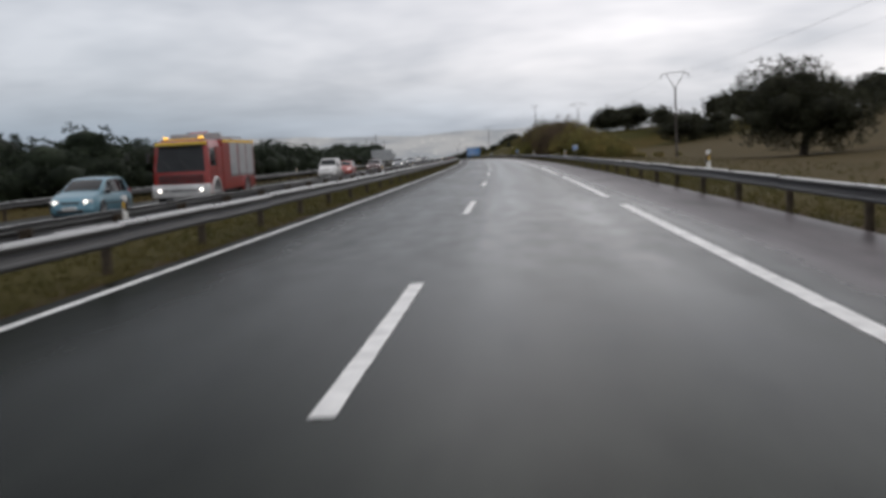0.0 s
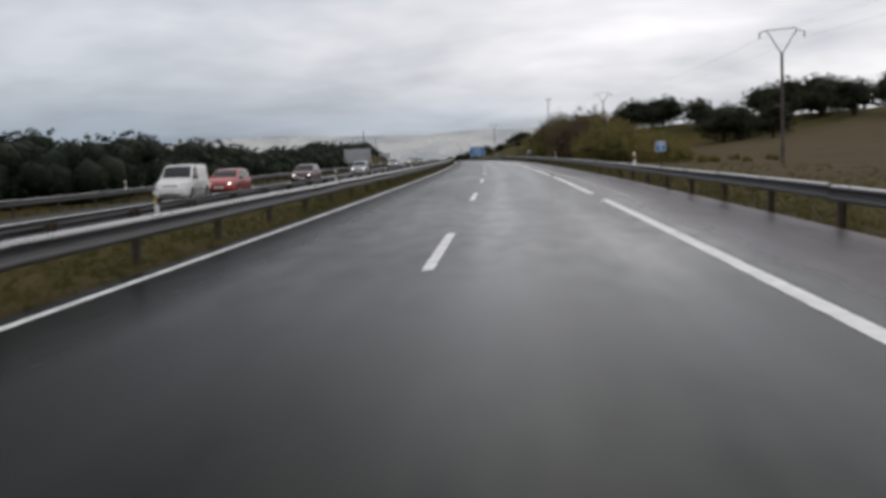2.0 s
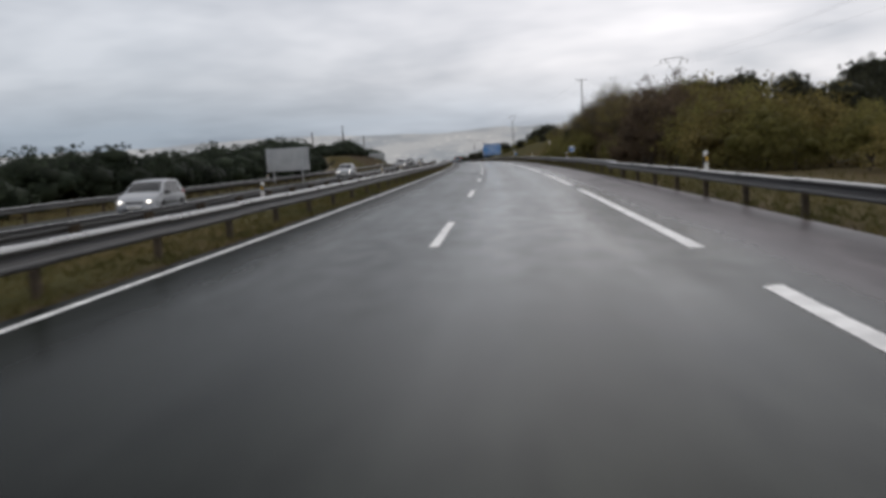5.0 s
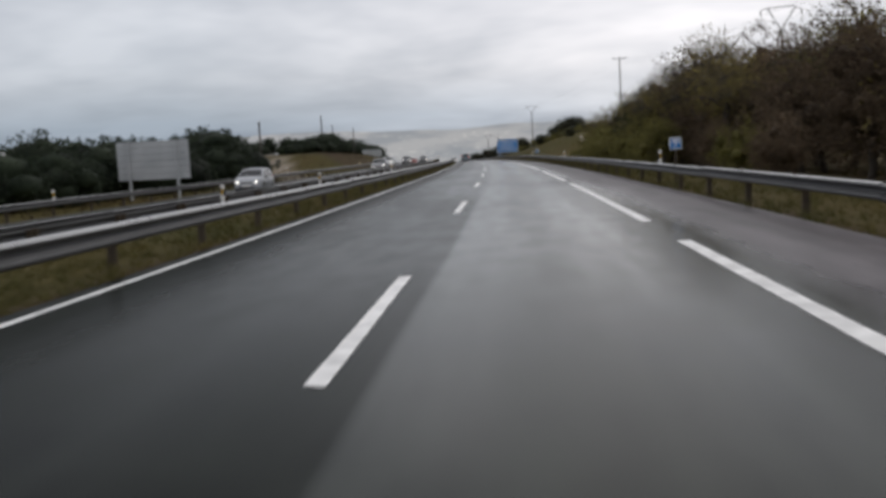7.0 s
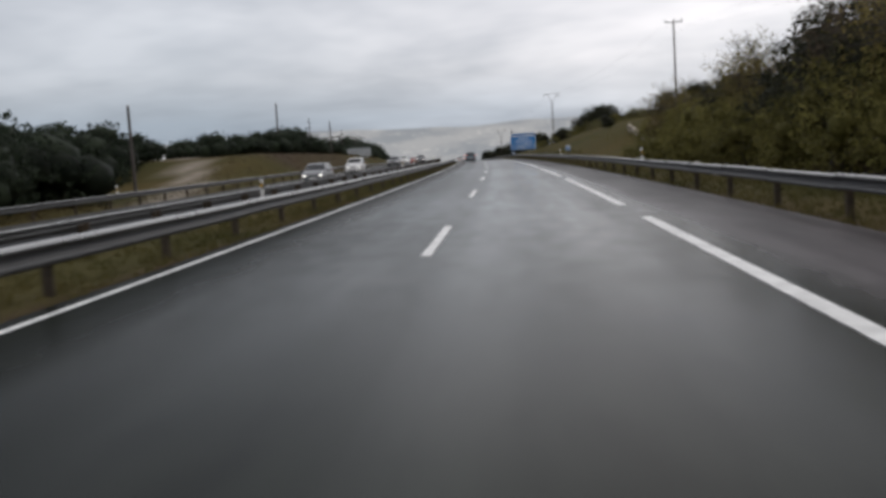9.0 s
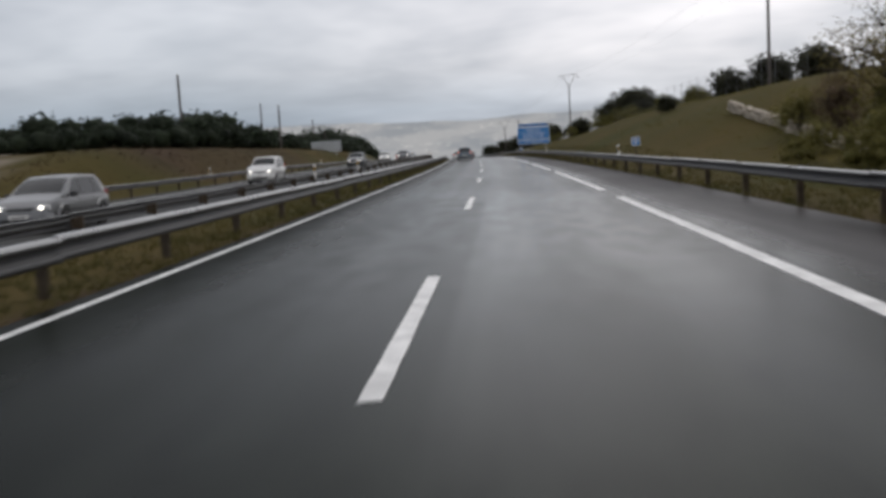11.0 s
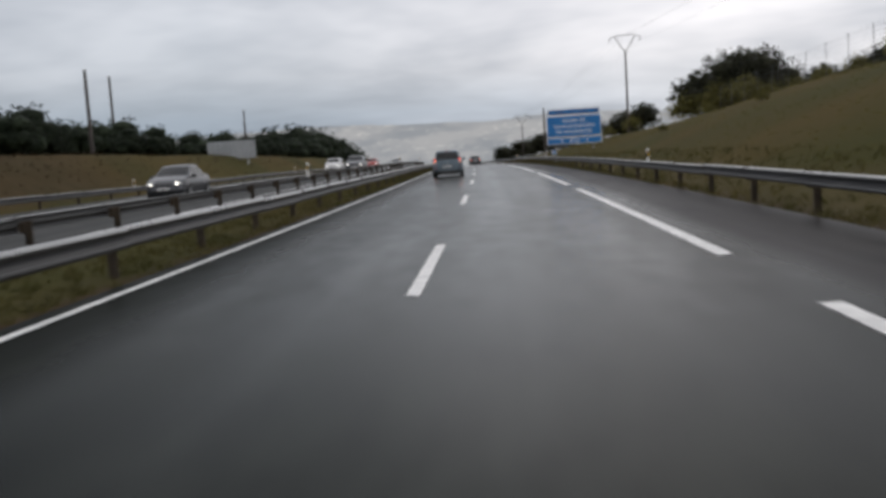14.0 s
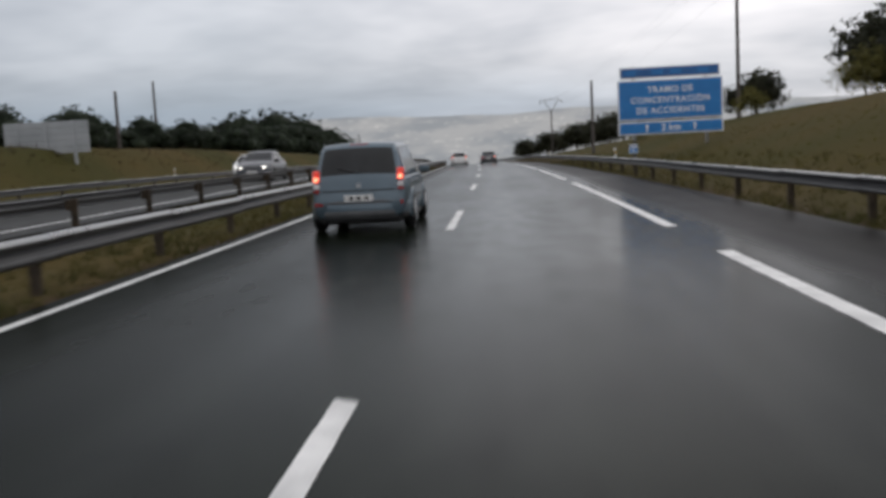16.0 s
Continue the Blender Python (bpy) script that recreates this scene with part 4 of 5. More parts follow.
# tree belt beyond the oncoming carriageway
LEFT_TOP = [(0, 3.4), (60, 3.7), (110, 3.9), (150, 3.3), (200, 3.4), (210, 4.0), (240, 4.6), (254, 5.0), (285, 4.9), (300, 5.4), (312, 5.8), (325, 6.4), (337, 7.0), (344, 6.6), (349, 5.6), (366, 6.4), (381, 5.6), (391, 5.0), (401, 6.0), (428, 5.3), (445, 5.6), (465, 6.5), (485, 7.6), (520, 7.6), (600, 7.0)]
s = 8.0
while s < 600:
    for row, lat0 in enumerate((-24.5, -29.0)):
        lat = lat0 + rg.uniform(-1.3, 1.3) - (3.0 if s > 270 and row == 0 else 0)
        if row == 0 and 250 < s < 300 or 262 < s < 290 and row == 1 or row == 1 and s < 240 and rg.random() < 0.3:
            continue
        z = rise(s, lat) - 0.2
        top = lerp_table(s, LEFT_TOP) * (0.95 if row == 0 else 1.03) * rg.uniform(0.84, 1.08)
        plant(LEFTS[rg.randrange(4)], s + row * 2.2, lat, z, rg.uniform(0, 360), max(top - z, 1.5) / 5.0, "tree", "dark bushy evergreen in the belt beside the motorway", "tree", "tree belt")
    s += rg.uniform(5.4, 7.2)
for s, lat, top in [(264, -36, 5.2), (270, -35, 5.6), (276, -37, 5.9), (282, -36, 6.0), (288, -37.5, 6.3), (294, -36.5, 5.5), (300, -37, 5.0), (306, -36, 5.2), (313, -37, 5.6), (320, -36.5, 5.9)]:
    z = rise(s, lat) - 0.2
    plant(LEFTS[rg.randrange(4)], s, lat, z, rg.uniform(0, 360), (top - z) / 5.0, "tree", "dark bushy evergreen beyond the dirt track", "tree", "tree belt")
for s, lat, k in [(534, -37, 2.3), (546, -33, 2.0), (525, -42, 1.9), (560, -30, 1.6)]:
    plant(LEFTS[rg.randrange(4)], s, lat, rise(s, lat) - 0.2, rg.uniform(0, 360), k, "tree", "large rounded dark pine-like tree", "tree", "tree belt")
# shrubs and autumn wood behind the hard shoulder, a closed thicket
WOOD_TOP = [(98, 0.5), (106, 1.3), (113, 1.9), (121, 2.3), (127, 2.7), (140, 3.5), (150, 4.1), (160, 4.9), (172, 5.8), (184, 6.7), (196, 7.1), (204, 6.9), (215, 6.4), (224, 5.9), (230, 5.0), (235, 4.4), (241, 4.9), (253, 5.0), (262, 4.9), (269, 4.9), (275, 4.2), (282, 3.2), (288, 2.2)]
s = 128.0
while s < 279:
    for row, lat0 in enumerate((12.4, 15.2, 18.8)):
        lat = lat0 + rg.uniform(-1.3, 1.3) + lerp_table(s, [(120, 9.0), (150, 4.5), (178, 0.0)])
        if s > 262 and row == 2 or s > 272 and row == 0:
            continue
        u = rg.random()
        if s + (14 - lat) * 4.9 < 146:
            kind, tall = (OLIVES[rg.randrange(3)], 3.0) if u < 0.65 else (GREENS[rg.randrange(3)], 4.0)
        elif s + (14 - lat) * 4.9 < 174:
            kind, tall = (RUSTS[rg.randrange(3)], 7.0) if u < (0.1, 0.3, 0.6)[row] else (OLIVES[rg.randrange(3)], 3.0) if u < 0.7 else (GREENS[rg.randrange(3)], 4.0)
        elif s + (15 - lat) * 4.7 < 226:
            kind, tall = (RUSTS[rg.randrange(3)], 7.0) if u < (0.8, 0.95, 1.0)[row] else (GREENS[rg.randrange(3)], 4.0)
        else:
            kind, tall = (GREENS[rg.randrange(3)], 4.0) if u < (0.7, 0.5, 0.3)[row] else (RUSTS[rg.randrange(3)], 7.0)
        low = (0.85, 1.0, 1.05) if s < 180 else (0.5, 0.85, 1.0)
        top = (1.4 + (lerp_table(s + (14 - lat) * 4.9, WOOD_TOP) - 1.4) * (lat - 1.1) / 12.9) * low[row] * rg.uniform(0.8, 1.1 if s < 228 else 1.0)
        z = rise(s, lat) - 0.1
        lab, nm, cat = ("brown-leaved autumn tree in the roadside wood", "tree", "tree") if kind in RUSTS else ("olive-brown autumn shrub at the edge of the field", "shrub", "shrub") if kind in OLIVES else ("yellow-green shrub under the roadside wood", "shrub", "shrub")
        plant(kind, s + rg.uniform(-1, 1), lat, z, rg.uniform(0, 360), max(top - z, 0.8) / tall, nm, lab, cat, "roadside wood" if nm == "tree" else "roadside shrubs")
    s += rg.uniform(3.0, 4.6) if s < 190 else rg.uniform(3.4, 5.4)
# tall thin-crowned trees that stand up out of the thicket, and dark evergreens among them
for s, lat, top in [(192, 15.5, 7.2), (198.5, 13.2, 6.6), (204, 14.0, 8.7), (208, 13.0, 8.2), (212, 14.6, 8.9), (217, 13.0, 8.0), (221, 14.5, 8.3), (225.5, 13.6, 7.2), (239.5, 13.4, 7.2), (242.5, 14.2, 7.0), (249, 15.6, 5.8), (263, 14.6, 6.7), (267, 13.8, 6.6)]:
    z = rise(s, lat)
    plant(BARES[rg.randrange(3)], s, lat, z - 0.1, rg.uniform(0, 360), (top - z) / 8.5, "tree", "tall half-bare autumn tree with open twigs", "tree", "roadside wood")
for s, lat, top in [(200, 16.5, 6.4), (216, 17.5, 7.0), (223.5, 13.4, 5.8), (228, 13.8, 6.3), (232, 14.4, 6.7), (231, 17.5, 7.2), (254, 16.0, 6.0)]:
    z = rise(s, lat)
    plant(DARKS[rg.randrange(2)], s, lat, z - 0.1, rg.uniform(0, 360), (top - z) / 6.5, "tree", "dense dark-leaved tree standing in the roadside wood", "tree", "roadside wood")
for s, lat, top in [(211, 11.6, 3.2), (215, 12.0, 3.6), (219.5, 12.2, 4.1), (223.5, 11.8, 3.9), (228, 12.3, 3.8), (236, 12.0, 3.6), (243, 12.4, 4.0), (249.5, 12.2, 4.4), (256, 12.6, 4.0)]:
    z = rise(s, lat)
    plant(GREENS[rg.randrange(3)], s, lat, z - 0.1, rg.uniform(0, 360), (top - z) / 4.0, "shrub", "bright yellow-green bush along the edge of the wood", "shrub", "roadside shrubs")
for s, lat, k in [(388, 22.5, 0.9), (394, 20.8, 0.8), (384, 24, 0.8), (335, 22, 0.5), (345, 21, 0.45), (416, 15, 0.5), (422, 13, 0.45), (404, 17.5, 0.5), (364, 26, 0.5), (369, 25.5, 0.45), (374, 25, 0.5), (379, 24.5, 0.55), (359, 27, 0.5), (354, 27.5, 0.45), (340, 24, 0.4), (408, 15.5, 0.4), (413, 14.2, 0.45), (383, 20.5, 0.35), (376, 19.0, 0.25), (348, 15.0, 0.2), (362, 12.5, 0.18), (331, 18.0, 0.3)]:
    plant(GREENS[rg.randrange(3)], s, lat, rise(s, lat) - 0.1, rg.uniform(0, 360), k, "shrub", "small green shrub on the grassy slope", "shrub", "roadside shrubs")


# ------------------------------------------------------------------ walls and fence on the slope
wall = thing("stone_wall", Matrix(), "low tumbledown wall of pale weathered stones on the slope", "wall")
stone_rng = random.Random(31)
STONES = []
for k in range(5):
    bm = bmesh.new()
    bmesh.ops.create_icosphere(bm, subdivisions=1, radius=1.0)
    for v in bm.verts:
        d = v.co.copy()
        v.co = Vector((d.x * 0.16, d.y * 0.30, d.z * 0.15)) * (1 + 0.5 * noise.noise(d * 1.4 + Vector((7 * k, 0, 0))))
        v.co.z = max(min(v.co.z, 0.12), -0.12)
    me = bpy.data.meshes.new("stone")
    bm.to_mesh(me)
    bm.free()
    me.materials.append(M_STONE)
    STONES.append(me)
for i in range(46):
    s, lat = 269.5 + 0.46 * i, 14.0 + 0.05 * i / 5.6
    foot = 0.50 + 0.118 * (s - 272.0)
    for row in range(3):
        if row == 2 and stone_rng.random() < 0.35:
            continue
        q = new("stone", STONES[stone_rng.randrange(5)])
        q.matrix_world = stand(s + stone_rng.uniform(-0.1, 0.1), lat + stone_rng.uniform(-0.06, 0.06), foot + 0.08 + 0.19 * row + stone_rng.uniform(-0.04, 0.04), stone_rng.uniform(-25, 25), scale=stone_rng.uniform(0.8, 1.3))
        q.parent = wall
heap = thing("stone_heap", Matrix(), "small heap of pale stones in the grass behind the barrier", "stones")
for i in range(22):
    s, lat = 235.0 + stone_rng.gauss(0, 1.3), 9.8 + stone_rng.gauss(0, 0.3)
    q = new("stone", STONES[stone_rng.randrange(5)])
    q.matrix_world = stand(s, lat, rise(s, lat) + 0.05 + 0.22 * (i % 3) * max(0.0, 1 - abs(s - 235) / 2.2), stone_rng.uniform(0, 360), scale=stone_rng.uniform(0.8, 1.3))
    q.parent = heap
fence = thing("wire_fence", Matrix(), "tall thin wire fence on steel posts along the slope", "fence")
F_POST = bpy.data.meshes.new("fence_post")
bm = rod_bm((0, 0, -0.3), (0, 0, 2.2), 0.018, 0.018, 6)
bm.to_mesh(F_POST)
bm.free()
F_POST.materials.append(M_WIRE)
run = [(302 + 3.5 * i, 22.6 - 0.05 * i) for i in range(24)]
for s, lat in run:
    q = new("fence_post", F_POST)
    q.matrix_world = stand(s, lat, rise(s, lat))
    q.parent = fence
for hgt in (0.25, 0.5, 0.75, 1.0, 1.25, 1.5, 1.75, 2.0, 2.15):
    vs, fs = [], []
    for i, (s, lat) in enumerate(run):
        p = at(s, lat, rise(s, lat) + hgt)
        vs += [p + Vector((0, 0, 0.005)), p + Vector((0.005, 0, -0.004)), p + Vector((-0.005, 0, -0.004))]
        if i:
            a = 3 * i
            fs += [(a - 3, a - 2, a + 1, a), (a - 2, a - 1, a + 2, a + 1), (a - 1, a - 3, a, a + 2)]
    raw("wire", vs, fs, M_WIRE, fence)


# ------------------------------------------------------------------ vehicles
def wheel(parent, x, y, r, w, side):
    root = part("wheel", bmesh.new(), None, parent)
    root.location = (x, y, r)
    bm = bmesh.new()
    bmesh.ops.create_cone(bm, cap_ends=True, segments=20, radius1=r, radius2=r, depth=w, matrix=Matrix.Rotation(math.pi / 2, 4, "Y"))
    bmesh.ops.bevel(bm, geom=[e for e in bm.edges if abs(abs(e.verts[0].co.x) - w / 2) < 1e-4 and abs(abs(e.verts[1].co.x) - w / 2) < 1e-4], offset=0.03, segments=2, affect="EDGES")
    tyre = part("tyre", bm, M_TYRE, root, smooth=True)
    bm = bmesh.new()
    k = side * (w / 2 + 0.004)
    bmesh.ops.create_cone(bm, cap_ends=True, segments=24, radius1=r * 0.22, radius2=r * 0.18, depth=0.03, matrix=Matrix.Translation((k, 0, 0)) @ Matrix.Rotation(math.pi / 2, 4, "Y"))
    for i in range(6):
        a = i * math.pi / 3
        rot = Matrix.Rotation(a, 4, "X")
        bmesh.ops.create_cube(bm, size=1, matrix=Matrix.Translation((k, 0, 0)) @ rot @ Matrix.Translation((0, 0, r * 0.42)) @ Matrix.Diagonal((0.025, r * 0.17, r * 0.5, 1)))
    bmesh.ops.create_cone(bm, cap_ends=False, segments=28, radius1=r * 0.70, radius2=r * 0.66, depth=0.05, matrix=Matrix.Translation((k - side * 0.01, 0, 0)) @ Matrix.Rotation(math.pi / 2, 4, "Y"))
    part("rim", bm, M_RIM, root)
    return root


def hull(rings, cap=True):
    """Closed skin over rings of equal length."""
    bm = bmesh.new()
    vs = [[bm.verts.new(p) for p in r] for r in rings]
    n = len(rings[0])
    for a, b in zip(vs, vs[1:]):
        for i in range(n):
            j = (i + 1) % n
            bm.faces.new((a[i], a[j], b[j], b[i]))
    if cap:
        bm.faces.new(list(reversed(vs[0])))
        bm.faces.new(vs[-1])
    bmesh.ops.recalc_face_normals(bm, faces=bm.faces)
    return bm


def pane(parent, corners, material, name="window", lift=0.006):
    """A thin pane just proud of the body, from four corners; rounded a little at the corners."""
    c = [Vector(p) for p in corners]
    nrm = (c[1] - c[0]).cross(c[3] - c[0]).normalized()
    mid = sum(c, Vector()) / 4
    pts = []
    for i in range(4):
        p, a, b = c[i], c[i - 1], c[(i + 1) % 4]
        pts += [p + (a - p).normalized() * 0.05, p + ((a - p).normalized() + (b - p).normalized()) * 0.014, p + (b - p).normalized() * 0.05]
    bm = hull([[p - nrm * 0.02 for p in pts], [p + nrm * lift for p in pts]])
    return part(name, bm, material, parent)


# roof line of each body style: place along the half length, height as a share of the whole
ROOF = {
    "mpv": [(-1.0, .37), (-.985, .42), (-.972, .50), (-.962, .60), (-.945, .66), (-.90, .80), (-.86, .90), (-.82, .965), (-.74, .99), (-.45, 1.0), (0, .995), (.16, .97), (.35, .88), (.50, .775), (.62, .68), (.66, .655), (.80, .59), (.92, .51), (.975, .43), (1, .36)],
    "hatch": [(-1, .38), (-.98, .44), (-.965, .52), (-.95, .62), (-.90, .70), (-.78, .89), (-.72, .95), (-.64, .98), (-.3, 1.0), (0, .99), (.12, .95), (.30, .84), (.44, .715), (.50, .665), (.70, .62), (.86, .56), (.95, .47), (1, .38)],
    "sedan": [(-1, .40), (-.98, .50), (-.96, .60), (-.92, .655), (-.68, .69), (-.62, .71), (-.47, .86), (-.36, .96), (-.2, 1.0), (0, .99), (.13, .95), (.28, .83), (.42, .70), (.47, .665), (.70, .62), (.88, .55), (.96, .47), (1, .38)],
    "suv": [(-1, .40), (-.985, .47), (-.97, .60), (-.955, .70), (-.92, .88), (-.89, .96), (-.82, .985), (-.3, 1.0), (0, .99), (.09, .96), (.22, .85), (.36, .70), (.40, .67), (.70, .64), (.88, .60), (.96, .50), (1, .38)],
    "van": [(-1, .36), (-.987, .50), (-.978, .70), (-.965, .92), (-.93, .985), (-.3, 1.0), (.1, .995), (.2, .96), (.38, .79), (.50, .645), (.56, .60), (.78, .54), (.92, .46), (.97, .40), (1, .34)],
}
PLAN = [(-1, .84), (-.985, .90), (-.96, .93), (-.9, .96), (-.75, 1.0), (.7, 1.0), (.85, .95), (.94, .86), (1, .70)]
SILL = [(-1, .30), (-.95, .24), (-.8, .20), (.8, .20), (.95, .24), (1, .32)]
# side windows: bottom edge from, to; top edge from, to
SIDE_GLASS = {
    "mpv": [(-.86, -.56, -.76, -.545), (-.53, -.06, -.515, -.07), (-.03, .38, -.04, .22), (.41, .57, .27, .29)],
    "hatch": [(-.76, -.50, -.66, -.48), (-.46, -.04, -.45, -.06), (0, .40, -.02, .13)],
    "sedan": [(-.60, -.44, -.42, -.40), (-.41, -.03, -.36, -.05), (.01, .38, -.01, .12)],
    "suv": [(-.86, -.52, -.82, -.51), (-.48, -.08, -.47, -.09), (-.04, .33, -.05, .10)],
    "van": [(-.02, .42, -.02, .20)],
}
SCREEN = {"mpv": (.60, .20), "hatch": (.47, .14), "sedan": (.44, .15), "suv": (.37, .11), "van": (.50, .22)}
REAR_GLASS = {"mpv": (-.950, -.84), "hatch": (-.935, -.74), "sedan": (-.60, -.38), "suv": (-.958, -.895), "van": None}


def sheet(name, grid, out, material, parent, lift=0.006):
    """A thin curved panel from a grid of points, set just proud of the body; out is the way it faces."""
    g = [[Vector(q) for q in row] for row in grid]
    n, w = len(g), len(g[0])
    verts, faces = [], []
    for side in (lift, -0.02):
        for i in range(n):
            for j in range(w):
                du = g[min(i + 1, n - 1)][j] - g[max(i - 1, 0)][j]
                dv = g[i][min(j + 1, w - 1)] - g[i][max(j - 1, 0)]
                nr = du.cross(dv)
                nr = nr.normalized() if nr.length > 1e-9 else Vector(out)
                if nr.dot(Vector(out)) < 0:
                    nr = -nr
                verts.append(g[i][j] + nr * side)
    k = n * w
    for i in range(n - 1):
        for j in range(w - 1):
            a = i * w + j
            faces += [(a, a + 1, a + w + 1, a + w), (k + a, k + a + w, k + a + w + 1, k + a + 1)]
    rim = [j for j in range(w)] + [i * w + w - 1 for i in range(1, n)] + [(n - 1) * w + j for j in range(w - 2, -1, -1)] + [i * w for i in range(n - 2, 0, -1)]
    for a, b in zip(rim, rim[1:] + rim[:1]):
        faces.append((a, b, k + b, k + a))
    bm = bmesh.new()
    vs = [bm.verts.new(q) for q in verts]
    for f in faces:
        bm.faces.new([vs[q] for q in f])
    bmesh.ops.recalc_face_normals(bm, faces=bm.faces)
    return part(name, bm, material, parent, smooth=True)


def bumper_bm(w, end, way, z0, z1):
    """A bumper that wraps round the corners; way -1 at the back, 1 at the front."""
    path = [(-.99, .46), (-.975, .24), (-.90, .09), (-.70, .015), (-.35, -.02), (0, -.03), (.35, -.02), (.70, .015), (.90, .09), (.975, .24), (.99, .46)]
    rings = []
    for x, y in path:
        c = Vector((x * w * 0.82, end - way * (y + 0.16), 0))
        o = Vector((x * w, end - way * y, 0))
        rings.append([o.lerp(c, q) + Vector((0, 0, z)) for q, z in ((0.25, z0), (0.04, z0 + 0.05), (-0.02, (z0 + z1) / 2), (0.02, z1 - 0.04), (0.2, z1), (1.0, z1), (1.0, z0))])
    return hull(rings)


def car(m, paint, label, L=4.2, W=1.76, H=1.50, style="hatch", lit=True, brake=False, rear_trim=False, category="car"):
    """A car, front towards +y: a skin lofted along its length, glass and lamps set into it."""
    root = thing("car", m, label, category, "vehicles")
    w, half, roof = W / 2, L / 2, ROOF[style]
    belt0 = 0.60 * H

    def measures(y):
        top, k, z0 = lerp_table(y, roof) * H, lerp_table(y, PLAN) * w, lerp_table(y, SILL)
        if style == "van":
            k = min(k, w)
        belt = min(belt0, top - 0.02)
        g = min(max((top - belt) / (0.4 * H), 0), 1)
        return top, k, z0, belt, g, 0.915 - (0.10 if style == "van" else 0.17) * g

    def flank(y, f):
        top, k, z0, belt, g, fr = measures(y)
        return k * (0.915 + (fr - 0.915) * f), y * half, belt + (top - belt) * f

    def deck(y, u):
        """A point on the upper side: u from -1 to 1 across."""
        top, k, z0, belt, g, fr = measures(y)
        return k * (fr - 0.075) * u, y * half, top + 0.025 * (1 - abs(u) ** 2.2)

    stops = sorted({q[0] for q in roof} | {q[0] for q in PLAN} | {-.55, -.2, .25})
    rings = []
    for y in stops:
        top, k, z0, belt, g, fr = measures(y)
        hb = belt - z0
        side = [(0.88, z0), (0.97, z0 + 0.16 * hb), (1.0, z0 + 0.45 * hb), (0.992, z0 + 0.74 * hb), (0.955, z0 + 0.97 * hb), (0.915, belt)]
        side += [(0.915 + (fr - 0.915) * f, belt + (top - belt) * f) for f in (0.35, 0.7, 0.92)] + [(fr - 0.03, top - 0.004), (fr - 0.075, top)]
        side += [((fr - 0.075) * u, top + 0.025 * (1 - u ** 2.2)) for u in (0.75, 0.4)]
        ring = [(-x * k, y * half, z) for x, z in side] + [(0, y * half, top + 0.025)] + [(x * k, y * half, z) for x, z in reversed(side)]
        rings.append(ring)
    part("body", hull(rings), paint, root, smooth=True)

    # glass
    cuts = SIDE_GLASS[style]
    for sx in (-1, 1):
        def pane_grid(b0, b1, t0, t1, f0, f1, n=7):
            rows_ = []
            for j in range(4):
                v = j / 3
                row = []
                for i in range(n):
                    u = i / (n - 1)
                    x, y, z = flank((b0 + (b1 - b0) * u) * (1 - v) + (t0 + (t1 - t0) * u) * v, f0 + (f1 - f0) * v)
                    row.append((sx * x, y, z))
                rows_.append(row)
            return rows_
        sheet("window_trim", pane_grid(cuts[0][0] - 0.012, cuts[-1][1] + 0.012, cuts[0][2] - 0.012, cuts[-1][3] + 0.01, 0.05, 0.88, 16), (sx, 0, 0.2), M_BLACK, root, 0.004)
        for b0, b1, t0, t1 in cuts:
            sheet("side_window", pane_grid(b0, b1, t0, t1, 0.08, 0.85), (sx, 0, 0.2), M_GLASS_CAR, root, 0.009)

    def deck_grid(y0, y1, wide):
        return [[deck(y0 + (y1 - y0) * j / 5, wide * (1 - 0.03 * (j in (0, 5))) * (-1 + 2 * i / 8)) for i in range(9)] for j in range(6)]
    y0, y1 = SCREEN[style]
    sheet("windscreen", deck_grid(y0, y1, 0.99), (0, 1, 1), M_GLASS_CAR, root)
    if REAR_GLASS[style]:
        y0, y1 = REAR_GLASS[style]
        sheet("rear_window", deck_grid(y0, y1, 1.0), (0, -1, 0.4), M_GLASS_CAR, root, 0.008)
        yr = (y0 + (y1 - y0) * 0.22)
        a, b = Vector(deck(y0, 0.0)), Vector(deck(yr, -0.55))
        part("rear_wiper", rod_bm(a + Vector((0, -0.03, 0.02)), b + Vector((0, -0.035, 0)), 0.014, 0.009, 6), M_BLACK, root)

    def end_y(share, way):
        """Where the skin stands at that share of the height, at the back or the front."""
        knots = roof if way < 0 else roof[::-1]
        for (a, za), (b, zb) in zip(knots, knots[1:]):
            if za <= share <= zb:
                return (a + (b - a) * (share - za) / (zb - za)) * half
        return way * half

    trim = M_TRIM if rear_trim else paint
    rear = part("rear_bumper", bumper_bm(w, -half - 0.01, -1, 0.26, 0.56), paint, root, smooth=True)
    part("bumper_strip", bumper_bm(w * 0.985, -half - 0.025, -1, 0.49, 0.575), trim, rear, smooth=True)
    front_b = part("front_bumper", bumper_bm(w * 0.96, half + 0.01, 1, 0.24, 0.54), paint, root, smooth=True)
    part("air_intake", box_bm((W * 0.56, 0.08, 0.10), (0, half + 0.005, 0.36), 0.02), M_BLACK, front_b)
    part("grille", box_bm((W * 0.40, 0.10, 0.09), (0, end_y(0.44, 1) - 0.0, 0.43 * H), 0.02), M_BLACK, root)
    lamp_z = {"mpv": 0.585, "hatch": 0.59, "sedan": 0.55, "suv": 0.60, "van": 0.60}[style]
    lamp_size = {"mpv": (0.115, 0.20, 0.40), "hatch": (0.16, 0.20, 0.26), "sedan": (0.30, 0.14, 0.15), "suv": (0.13, 0.16, 0.36), "van": (0.12, 0.14, 0.40)}[style]
    lean = {"mpv": 0.22, "hatch": 0.35, "sedan": 0.1, "suv": 0.1, "van": 0.03}[style]
